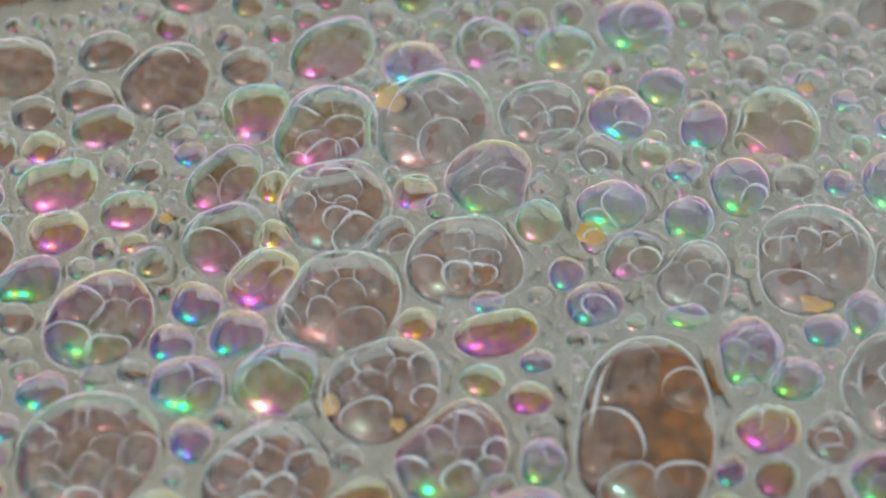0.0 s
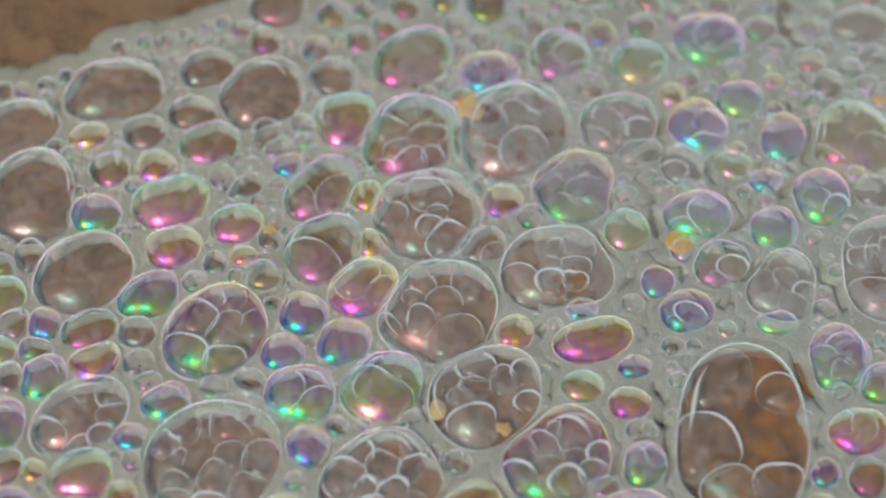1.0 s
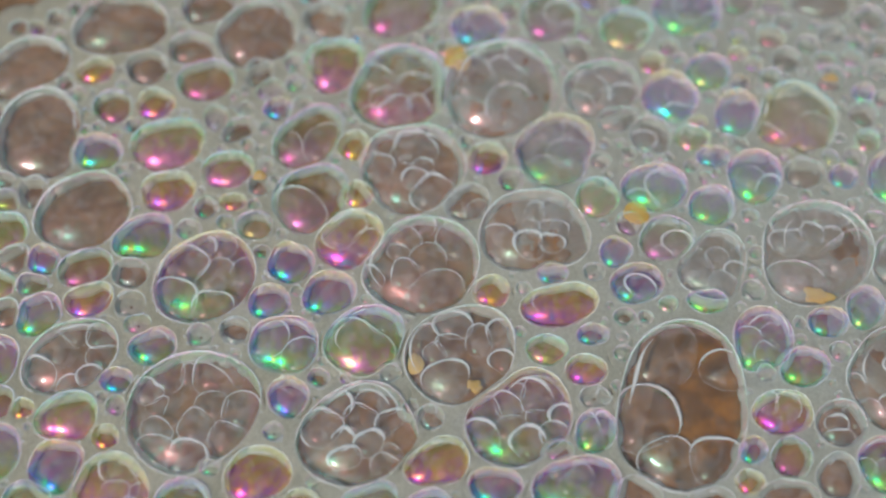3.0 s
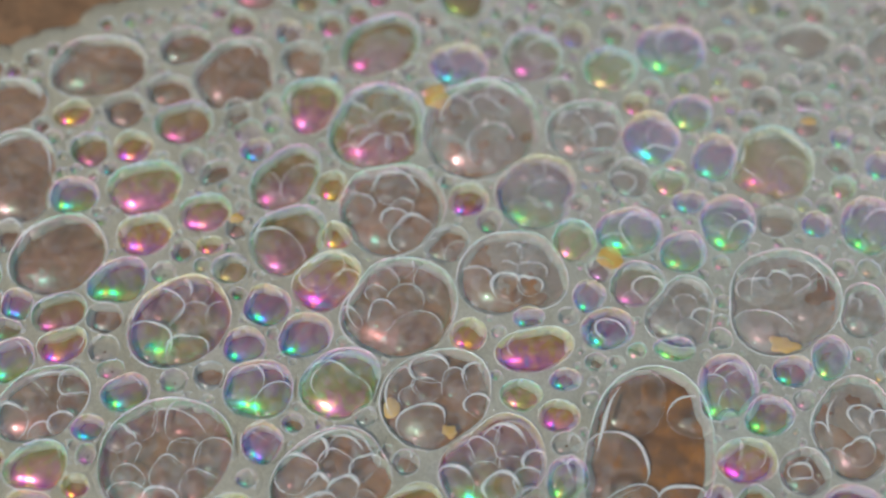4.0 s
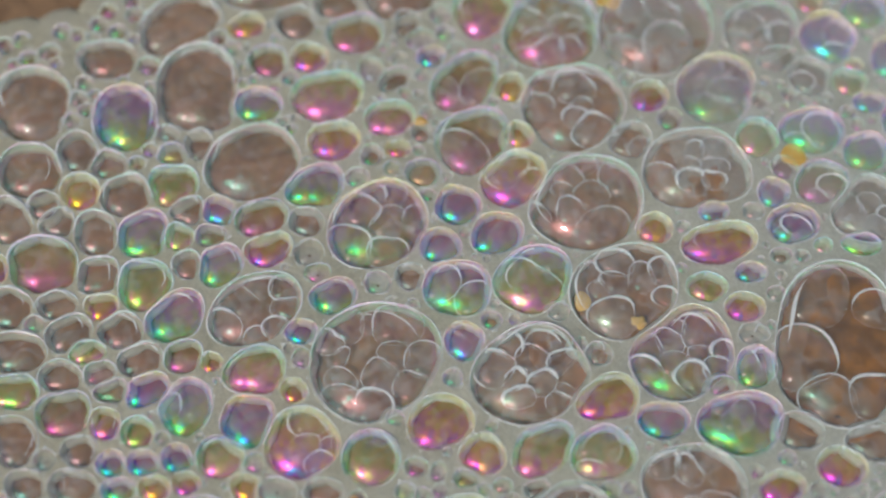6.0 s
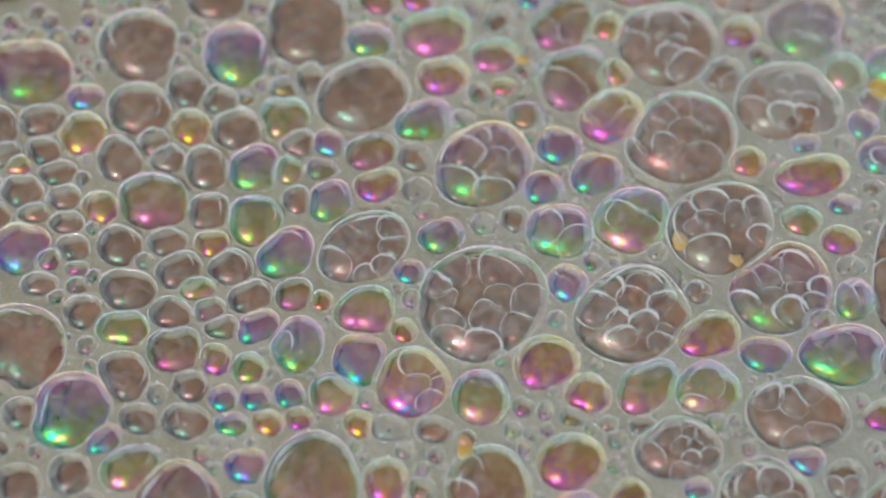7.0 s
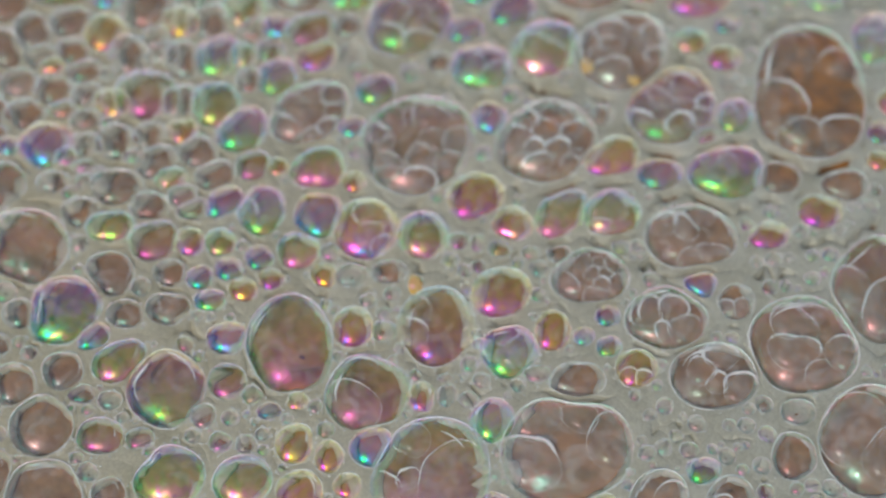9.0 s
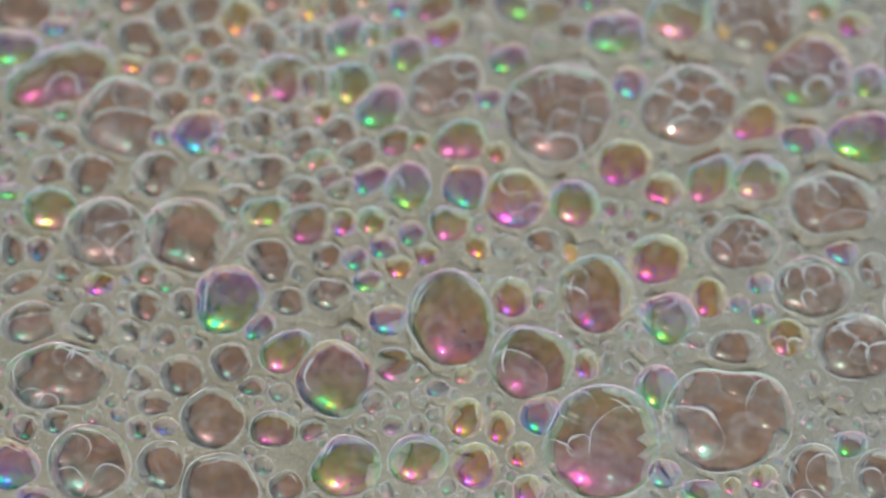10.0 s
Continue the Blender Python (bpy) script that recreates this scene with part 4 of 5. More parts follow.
bubble(-46.7, 58.3, 1.86, 1.68, 116, "blue")
bubble(-16.7, 73.6, 1.87, 1.67, 85, "orange")
bubble(-37.8, 57.2, 1.83, 1.69, 110)
bubble(-49.5, 66.3, 2.19, 1.41, 93)
bubble(-77.3, 29.1, 1.94, 1.57, 116)
bubble(-79.3, 57.7, 1.86, 1.63, 148)
bubble(-48.5, 42.4, 1.81, 1.68, 20, "pale pink")
bubble(-61.7, 29.3, 1.91, 1.58, 162)
bubble(-45.6, 81.3, 1.95, 1.52, 14, "orange")
bubble(-92.1, 46.8, 2.02, 1.46, 167)
bubble(-68.4, 40.1, 1.83, 1.61, 158)
bubble(-73.6, 55.3, 1.91, 1.52, 169)
bubble(-92.3, 42.9, 1.93, 1.47, 11)
bubble(-57.2, 32.7, 1.77, 1.57, 141)
bubble(9.9, 61.3, 1.78, 1.56, 60, "blue")
bubble(-0.0, 25.7, 1.77, 1.55, 31, "blue")
bubble(41.4, 77.5, 1.80, 1.52, 60, "blue")
bubble(30.1, 86.1, 1.72, 1.55, 53)
bubble(-57.0, 47.5, 1.75, 1.50, 117, "orange")
bubble(-83.5, 31.0, 1.72, 1.53, 142, "magenta")
bubble(-64.7, 27.2, 1.78, 1.42, 21, "blue")
bubble(-84.8, 55.5, 1.81, 1.39, 167, "orange")
bubble(-72.3, 64.3, 1.72, 1.46, 165, "blue")
bubble(-29.3, 74.7, 1.99, 1.25, 36)
bubble(-55.2, 35.4, 1.67, 1.49, 140, "magenta")
bubble(-74.8, 19.4, 1.90, 1.31, 174)
bubble(-72.5, 52.6, 1.68, 1.47, 156)
bubble(-52.0, 34.6, 1.65, 1.50, 141, "yellow")
bubble(-62.0, 10.9, 1.66, 1.48, 163)
bubble(-57.9, 42.7, 1.76, 1.40, 169, "yellow")
bubble(-54.7, 38.8, 1.93, 1.26, 176)
bubble(-50.4, 55.3, 1.63, 1.49, 146, "yellow")
bubble(-94.2, 34.3, 2.06, 1.18, 97)
bubble(-34.2, 29.3, 1.86, 1.29, 179)
bubble(-92.3, 30.8, 2.17, 1.09, 18)
bubble(-19.9, 4.4, 1.87, 1.25, 179, "green")
bubble(-96.6, 47.7, 1.77, 1.32, 165)
bubble(-38.6, 29.3, 1.81, 1.29, 178)
bubble(-25.5, 77.7, 1.57, 1.47, 179, "blue")
bubble(-37.3, 53.7, 1.55, 1.49, 134)
bubble(-26.7, 79.9, 1.71, 1.34, 0)
bubble(21.0, 72.5, 1.80, 1.27, 9, "blue")
bubble(-41.0, 11.2, 1.67, 1.35, 82, "orange")
bubble(7.9, 12.4, 1.70, 1.31, 8)
bubble(-78.4, 23.8, 1.63, 1.36, 161)
bubble(-78.1, 32.4, 1.60, 1.38, 150)
bubble(-94.2, 60.8, 1.96, 1.12, 172, "blue")
bubble(-75.3, 31.7, 1.67, 1.32, 167)
bubble(-49.2, 52.1, 1.55, 1.41, 126)
bubble(-2.1, 7.6, 1.70, 1.28, 6, "green")
bubble(-47.3, 55.4, 1.70, 1.28, 175)
bubble(-70.6, 47.0, 1.56, 1.40, 144)
bubble(-27.0, 51.4, 1.50, 1.45, 101)
bubble(34.0, 69.7, 1.58, 1.37, 58, "blue")
bubble(-37.5, 45.3, 1.64, 1.32, 176, "blue")
bubble(-23.7, 6.2, 1.56, 1.38, 10, "blue")
bubble(-87.8, 32.0, 1.79, 1.19, 170)
bubble(-75.0, 50.9, 1.75, 1.21, 175)
bubble(-31.9, 75.9, 1.60, 1.32, 95)
bubble(-38.6, 4.7, 1.54, 1.37, 1, "magenta")
bubble(-71.6, 49.8, 1.75, 1.21, 175)
bubble(-84.6, 17.5, 1.55, 1.36, 136)
bubble(-56.3, 40.5, 1.55, 1.36, 155)
bubble(-48.1, 32.2, 1.51, 1.38, 145, "blue")
bubble(-53.1, 29.1, 1.77, 1.18, 176, "green")
bubble(35.2, 90.1, 1.54, 1.35, 26)
bubble(-52.0, 64.7, 1.54, 1.34, 163)
bubble(-51.1, 31.7, 1.58, 1.30, 169, "blue")
bubble(-31.2, 16.9, 1.63, 1.26, 79, "magenta")
bubble(16.0, 85.5, 1.51, 1.35, 76, "orange")
bubble(-92.3, 49.6, 1.55, 1.32, 154)
bubble(-41.5, 29.7, 1.52, 1.33, 107, "orange")
bubble(-49.8, 29.3, 1.57, 1.28, 170, "orange")
bubble(-76.4, 21.8, 1.53, 1.30, 156)
bubble(-73.2, 43.1, 1.71, 1.15, 175)
bubble(-91.3, 34.3, 1.50, 1.30, 144)
bubble(-54.1, 31.5, 1.47, 1.31, 126, "blue")
bubble(21.0, 40.0, 1.45, 1.32, 37, "blue")
bubble(37.2, 74.5, 1.48, 1.27, 58, "yellow")
bubble(3.6, 59.1, 1.60, 1.17, 7, "blue")
bubble(28.2, 83.2, 1.50, 1.22, 76)
bubble(-8.5, 43.2, 1.42, 1.29, 16, "", 1)
bubble(-12.5, 5.6, 1.46, 1.25, 13, "deep orange")
bubble(-85.9, 10.2, 1.98, 0.91, 173, "blue")
bubble(-77.6, 56.4, 1.45, 1.24, 160, "orange")
bubble(-78.5, 26.6, 1.42, 1.25, 153)
bubble(-87.8, 16.7, 1.47, 1.20, 110)
bubble(6.9, 52.2, 1.57, 1.12, 7, "blue")
bubble(-39.1, 8.2, 1.34, 1.28, 12, "orange")
bubble(40.1, 87.7, 1.42, 1.20, 62)
bubble(20.5, 36.9, 1.40, 1.21, 17, "orange")
bubble(-30.2, 50.7, 1.34, 1.24, 173)
bubble(-59.6, 16.4, 1.55, 1.07, 177)
bubble(6.6, 45.6, 1.53, 1.07, 7, "", 1)
bubble(-80.5, 46.8, 1.41, 1.16, 162, "blue")
bubble(-74.6, 26.3, 1.36, 1.19, 141)
bubble(-37.7, 39.2, 1.31, 1.24, 145, "orange")
bubble(37.7, 81.1, 1.37, 1.18, 60, "blue")
bubble(-53.6, 17.8, 1.32, 1.22, 120)
bubble(-72.8, 45.8, 1.38, 1.17, 164, "pale pink")
bubble(3.1, 40.2, 1.40, 1.14, 12, "pale pink")
bubble(-47.0, 29.8, 1.36, 1.17, 166, "magenta")
bubble(-36.3, 51.6, 1.34, 1.12, 175)
bubble(-76.0, 16.8, 1.31, 1.13, 147)
bubble(-96.4, 40.5, 1.72, 0.85, 173, "green")
bubble(-28.7, 65.9, 1.40, 1.03, 180, "orange")
bubble(-17.9, 18.4, 1.62, 0.89, 177)
bubble(-9.8, 23.3, 1.28, 1.11, 17, "blue")
bubble(-35.1, 23.5, 1.27, 1.12, 2)
bubble(-14.4, 29.7, 1.45, 0.97, 2)
bubble(-10.0, 20.3, 1.27, 1.09, 16, "green")
bubble(-65.3, 21.3, 1.37, 0.99, 174)
bubble(-40.9, 32.0, 1.24, 1.09, 82, "pale pink")
bubble(-55.7, 75.8, 1.23, 1.07, 160)
bubble(-73.4, 17.0, 1.36, 0.96, 173)
bubble(9.4, 72.5, 1.32, 0.99, 9)
bubble(-28.3, 17.1, 1.38, 0.92, 80)
bubble(-62.6, 20.6, 1.27, 0.99, 173)
bubble(-52.7, 67.4, 1.19, 1.03, 165)
bubble(-51.8, 14.5, 1.13, 1.07, 166)
bubble(-12.2, 47.8, 1.12, 1.08, 42)
bubble(23.0, 47.9, 1.15, 1.04, 38)
bubble(-88.1, 29.7, 1.31, 0.91, 168)
bubble(-21.1, 30.8, 1.22, 0.97, 2)
bubble(-63.4, 45.6, 1.22, 0.95, 169)
bubble(-44.3, 17.3, 1.12, 1.03, 83, "orange")
bubble(-60.3, 31.8, 1.15, 1.00, 128)
bubble(39.6, 80.3, 1.20, 0.95, 70)
bubble(-25.8, 31.8, 1.15, 0.98, 180)
bubble(7.7, 59.1, 1.16, 0.97, 15)
bubble(-45.8, 41.9, 1.10, 0.98, 161, "orange")
bubble(10.1, 54.1, 1.14, 0.94, 15)
bubble(-18.8, 46.8, 1.10, 0.97, 4)
bubble(-47.1, 16.6, 1.24, 0.86, 179)
bubble(-12.5, 21.6, 1.07, 0.98, 28, "blue")
bubble(-64.1, 13.1, 1.06, 0.98, 112)
bubble(-37.1, 42.5, 1.07, 0.97, 107)
bubble(-28.0, 36.8, 1.06, 0.96, 177)
bubble(-41.2, 4.7, 1.03, 0.99, 72)
bubble(-48.8, 18.7, 1.05, 0.97, 164)
bubble(25.2, 87.0, 1.13, 0.90, 10, "orange")
bubble(-49.3, 13.7, 1.01, 0.96, 171)
bubble(19.9, 77.2, 1.10, 0.86, 14, "orange")
bubble(-7.8, 29.7, 1.01, 0.91, 35)
bubble(-22.5, 40.8, 0.97, 0.93, 3)
bubble(-16.9, 28.5, 0.98, 0.91, 29)
bubble(-69.8, 44.7, 1.14, 0.78, 176)
bubble(-25.5, 19.9, 0.94, 0.87, 14)
bubble(-16.2, 5.0, 0.95, 0.85, 51, "orange")
bubble(14.4, 55.3, 0.95, 0.84, 42, "yellow")
bubble(-10.3, 44.2, 0.88, 0.82, 22)
bubble(-23.7, 31.4, 0.98, 0.73, 91)
bubble(-17.7, 30.1, 0.93, 0.75, 3)
bubble(-78.2, 18.1, 0.91, 0.72, 165)
bubble(-17.3, 26.0, 0.81, 0.74, 68)
bubble(-28.4, 18.7, 0.83, 0.54, 2)

# ---- small bubbles between them ----
CELL = 4.0
GRID = {}


def put_in_grid(bb):
    reach = max(bb.a, bb.b) * 1.1
    for i in range(int((bb.x - reach) // CELL), int((bb.x + reach) // CELL) + 1):
        for j in range(int((bb.y - reach) // CELL), int((bb.y + reach) // CELL) + 1):
            GRID.setdefault((i, j), []).append(bb)


def near(x, y, reach):
    seen = {}
    for i in range(int((x - reach) // CELL), int((x + reach) // CELL) + 1):
        for j in range(int((y - reach) // CELL), int((y + reach) // CELL) + 1):
            for bb in GRID.get((i, j), ()):
                seen[id(bb)] = bb
    return list(seen.values())


def foam_here(x, y):
    """Inside the patch of foam, whose far edge wanders."""
    return -112 < x < 54 and -10 < y < 112 and y < far_edge(x) + 2.5 * noise.noise((x * 0.12, 0, 0))


for bb in BUBBLES:
    put_in_grid(bb)


def crowded(x, y):
    """How tightly the foam is packed: loose and frothy at one side, bubble against bubble at the other."""
    return min(1.0, max(0.0, (-38.0 - x) / 14.0)) * min(1.0, max(0.0, (y - 30.0) / 12.0))


FILL = []
fill_rng = random.Random(5)
for size, tries in ((3.0, 5000), (2.4, 7000), (1.8, 9000), (1.3, 12000), (0.9, 15000), (0.6, 9000), (0.42, 5000)):
    for _ in range(tries):
        x, y = fill_rng.uniform(-112, 54), fill_rng.uniform(-10, 112)
        if not foam_here(x, y) or (size < 0.8 and crowded(x, y) > 0.3 + 0.6 * fill_rng.random()):
            continue
        free = size
        if size > (1.8 if x > -35 and y > 42 else 1.0) and any(o.big and math.hypot(x - o.x, y - o.y) < o.mean + 6.0 for o in near(x, y, 6.0)):
            continue
        for o in near(x, y, size + 0.6):
            dx, dy = x - o.x, y - o.y
            d = math.hypot(dx, dy)
            if d > size + 1.25 * max(o.a, o.b):
                continue
            free = min(free, d - 0.10 - o.reach_along(math.atan2(dy, dx)))
            if free < 0.62 * size:
                break
        if free >= 0.62 * size:
            k = fill_rng.uniform(0.88, 1.0)
            bb = Bubble(x, y, free * 1.03, free * k, fill_rng.uniform(0, 180), False)
            FILL.append(bb)
            put_in_grid(bb)


# bubbles swell until they press against their neighbours
def press():
    tables = []
    for bb in BUBBLES + FILL:
        want = 0.12 + 0.88 * crowded(bb.x, bb.y)
        if bb.mean < 0.5:
            continue
        own = bb.rim(ROUND)
        most = 1 + want * ((0.05 + 0.08 * crowded(bb.x, bb.y)) if bb.big else 0.3)
        grow = np.full(len(ROUND), most)
        others = [o for o in near(bb.x, bb.y, max(bb.a, bb.b) * 1.5 + 0.5) if o is not bb]
        for f in np.linspace(most, 0.8, 14):
            px, py = bb.x + f * own * np.cos(ROUND), bb.y + f * own * np.sin(ROUND)
            for o in others:
                dx, dy = px - o.x, py - o.y
                inside = np.hypot(dx, dy) / o.rim(np.arctan2(dy, dx)) < f
                grow = np.where(inside, np.minimum(grow, f - 0.03), grow)
        table = own * grow - 0.05 * (grow < most)
        body = table[:-1]
        for _ in range(7):
            body = 0.2 * np.roll(body, 1) + 0.6 * body + 0.2 * np.roll(body, -1)
        tables.append((bb, np.append(body, body[0])))
    for bb, table in tables:
        bb.pressed = table
        bb.mean = float(table.mean())


press()


class Build:
    """Gathers faces for one mesh."""

    def __init__(self):
        self.verts, self.faces = [], []

    def rings(self, rings, cap=False, closed=False):
        base = len(self.verts)
        n = len(rings[0])
        for ring in rings:
            self.verts.extend(ring)
        m = len(rings)
        for k in range(m if closed else m - 1):
            k2 = (k + 1) % m
            for i in range(n):
                j = (i + 1) % n
                self.faces.append((base + k * n + i, base + k * n + j, base + k2 * n + j, base + k2 * n + i))
        if cap:
            last = base + (m - 1) * n
            top = len(self.verts)
            c = [sum(v[q] for v in rings[-1]) / n for q in range(3)]
            self.verts.append((c[0], c[1], c[2] + cap))
            for i in range(n):
                self.faces.append((last + i, last + (i + 1) % n, top))

    def mesh(self, name, mat):
        me = bpy.data.meshes.new(name)
        me.from_pydata([(x * MM, y * MM, z * MM) for x, y, z in self.verts], [], self.faces)
        me.polygons.foreach_set("use_smooth", [True] * len(self.faces))
        me.materials.append(mat)
        return me


def part(name, build, mat, parent, label=""):
    ob = new(name, build.mesh(name, mat))
    ob.parent = parent
    return tagged(ob, label)


def ring_at(ox, oy, th, r, z):
    return [(ox + rr * math.cos(a), oy + rr * math.sin(a), zz) for a, rr, zz in zip(th, r, z)]


def collar_into(build, bb, ox, oy, segs):
    """The froth round a bubble: a lip, a slope out to the neighbours, a wall down."""
    th = np.linspace(0, 2 * math.pi, segs, endpoint=False)
    r0 = bb.rim(th)
    reach = 2.2
    steps = np.linspace(0.1, reach, 14)
    free = np.full(segs, reach)
    others = [o for o in near(bb.x, bb.y, max(bb.a, bb.b) + reach) if o is not bb]
    for s in steps[::-1]:
        px, py = bb.x + (r0 + s) * np.cos(th), bb.y + (r0 + s) * np.sin(th)
        hit = np.zeros(segs, bool)
        for o in others:
            hit |= o.holds(px, py, 1.0)
        free = np.where(hit, np.minimum(free, max(s - 0.1, 0.06)), free)
    z = bb.z
    m = bb.mean
    wall = min(0.45, 0.4 * m)
    rows = [
        (r0 * 0.99, -wall), (r0 * (0.4 + 0.6 * 0.99), -wall * 0.5), (r0 * 0.99, -0.1), (r0, 0.05),
        (r0 + np.minimum(0.10, free * 0.3), 0.07), (r0 + free * 0.5, 0.03), (r0 + free * 0.75, -0.01), (r0 + free * 0.98, -0.10), (r0 + free + 0.10, -0.32), (r0 + free + 0.36, -0.44), (r0 + free + 0.52, -0.62), (r0 + free + 0.56, -0.9),
    ]
    tight = crowded(bb.x, bb.y)
    if bb.rng.random() < (0.9 - 0.55 * tight if m < 1.1 else 0.4 * (1 - tight) if m < 1.6 and not bb.tint else 0.0):
        rows = [(r0 * 0.1, -wall * 1.5), (r0 * 0.6, -wall * 1.3)] + rows
    build.rings([ring_at(ox, oy, th, rr, np.full(segs, z + dz)) for rr, dz in rows])


def dome_into(build, bb, ox, oy, segs, lift):
    """The film that roofs a bubble."""
    th = np.linspace(0, 2 * math.pi, segs, endpoint=False)
    r0 = bb.rim(th)
    rows = []
    count = 6 if segs > 16 else 3
    for k in range(count):
        f = k / count * math.pi / 2
        rows.append(ring_at(ox, oy, th, r0 * math.cos(f), np.full(segs, bb.z + 0.05 + lift * math.sin(f))))
    build.rings(rows, cap=lift * (1 - math.sin((count - 1) / count * math.pi / 2)))


def rim_into(build, bb, ox, oy, segs, thick, dz=0.06, arcs=False):
    """The bright wet ring where the film meets the froth."""
    th = np.linspace(0, 2 * math.pi, segs, endpoint=False)
    r0 = bb.rim(th)
    if arcs:
        swell = thick * np.clip(0.45 + 0.9 * np.cos(th - 1.6 + 0.5 * math.sin(bb.waves[0][2])) + 0.5 * np.cos(3 * th + bb.waves[1][2]), 0.12, 1.3)
    else:
        tight = crowded(bb.x, bb.y)
        swell = (1 + 0.9 * tight) * thick * np.clip(0.75 - 0.2 * tight + (0.4 + 0.35 * tight) * np.cos(th - 1.7) + 0.3 * np.cos(2 * th + bb.waves[0][2]) + 0.25 * np.cos(5 * th + bb.waves[1][2]), 0.15, 1.6)
    rows = []
    for k in range(5):
        f = 2 * math.pi * k / 5
        rows.append(ring_at(ox, oy, th, r0 + swell * math.cos(f), bb.z + dz + swell * math.sin(f)))
    build.rings(rows, closed=True)


def streak_into(build, bb, ox, oy, lift, scale, middle, span, thick):
    """A tapered white streak along the film inside the rim, modelled for reflected sky."""
    n = 12
    th = np.linspace(middle - span / 2, middle + span / 2, n)
    r0 = bb.rim(th) * (scale + 0.03 * np.sin(3 * th + bb.waves[0][2]))
    zc = bb.z + 0.05 + lift * math.sqrt(max(0.0, 1 - scale * scale))
    swell = thick * (0.15 + np.sin(np.linspace(0, math.pi, n)) * (1 + 0.35 * np.sin(5 * th + bb.waves[1][2])))
    base = len(build.verts)
    for a, r, s in zip(th, r0, swell):
        for k in range(5):
            f = 2 * math.pi * k / 5
            q = r + s * math.cos(f)
            build.verts.append((ox + q * math.cos(a), oy + q * math.sin(a), zc + 0.6 * s * math.sin(f)))
    for i in range(n - 1):
        for k in range(5):
            j = (k + 1) % 5
            build.faces.append((base + i * 5 + k, base + i * 5 + j, base + i * 5 + 5 + j, base + i * 5 + 5 + k))


def streaks_into(build, bb, ox, oy, lift, rng):
    for _ in range(rng.choice((0, 1, 1, 2)) if bb.mean < 1.3 else rng.choice((1, 2, 2, 3))):
        streak_into(build, bb, ox, oy, lift, rng.uniform(0.62, 0.9), rng.choice((1.6, 1.2, 2.1, 0.5, 2.7)) + rng.uniform(-0.5, 0.5), rng.uniform(0.6, 1.7), (0.02 + 0.014 * bb.mean) * rng.uniform(0.5, 1.6))


class Cell:
    """A cell of the layer below: a rounded many-sided bubble pressed against its neighbours."""

    def __init__(self, x, y, table, z, rng):
        self.x, self.y, self.z = x, y, z
        self.table = table
        self.mean = float(table.mean())
        self.waves = [(2, 0, rng.uniform(0, 6.28)), (3, 0, rng.uniform(0, 6.28))]

    def rim(self, th):
        n = len(self.table)
        return np.interp(np.mod(th, 2 * math.pi), np.arange(n + 1) * 2 * math.pi / n, np.append(self.table, self.table[0]))


def inner_cells(bb):
    """Bubbles of the layer below, seen through the film."""
    rng = bb.rng
    if not bb.cells:
        return []
    count = round(bb.cells * 1.8)
    seeds = []
    for _ in range(count * 12):
        if len(seeds) == count:
            break
        ang, rad = rng.uniform(0, 6.28), math.sqrt(rng.random()) * 0.85
        r = float(bb.rim(np.array([ang]))[0]) * rad
        x, y = r * math.cos(ang), r * math.sin(ang)
        if all(math.hypot(x - p[0], y - p[1]) > bb.mean * (0.42 if bb.mean < 3.4 else 0.32 if bb.mean < 5.0 else 0.26 if bb.mean < 7.4 else 0.5) for p in seeds):
            seeds.append((x, y, bb.mean * rng.uniform(0.0, 0.35)))
    n = 26
    th = np.arange(n) * 2 * math.pi / n
    cells = []
    base = bb.z - rng.uniform(0.15, 0.4) * min(1.0, bb.mean / 3)
    for k, (sx, sy, power) in enumerate(seeds):
        if len(seeds) > 3 and rng.random() < 0.15:
            continue
        table = np.zeros(n)
        for q in range(n):
            ux, uy = math.cos(th[q]), math.sin(th[q])
            r = 0.0
            while r < bb.mean * 1.1:
                px, py = sx + r * ux, sy + r * uy
                if math.hypot(px, py) > 0.97 * float(bb.rim(np.array([math.atan2(py, px)]))[0]):
                    break
                own = math.hypot(px - sx, py - sy) ** 2 - power ** 2
                if any((px - ox) ** 2 + (py - oy) ** 2 - op ** 2 < own for m, (ox, oy, op) in enumerate(seeds) if m != k):
                    break
                r += 0.06 * bb.mean
            table[q] = r
        table = np.minimum(table, 1.18 * np.median(table)) * 0.98
        for _ in range(3):
            table = 0.25 * np.roll(table, 1) + 0.5 * table + 0.25 * np.roll(table, -1)
        table = np.maximum(table, 0.15)
        if table.mean() < 0.14 * bb.mean or table.min() < (0.35 if bb.mean < 5 else 0.2) * table.mean():
            continue
        cells.append(Cell(bb.x + sx, bb.y + sy, table, base - rng.uniform(0, 0.3), rng))
    return cells


MOVING = []


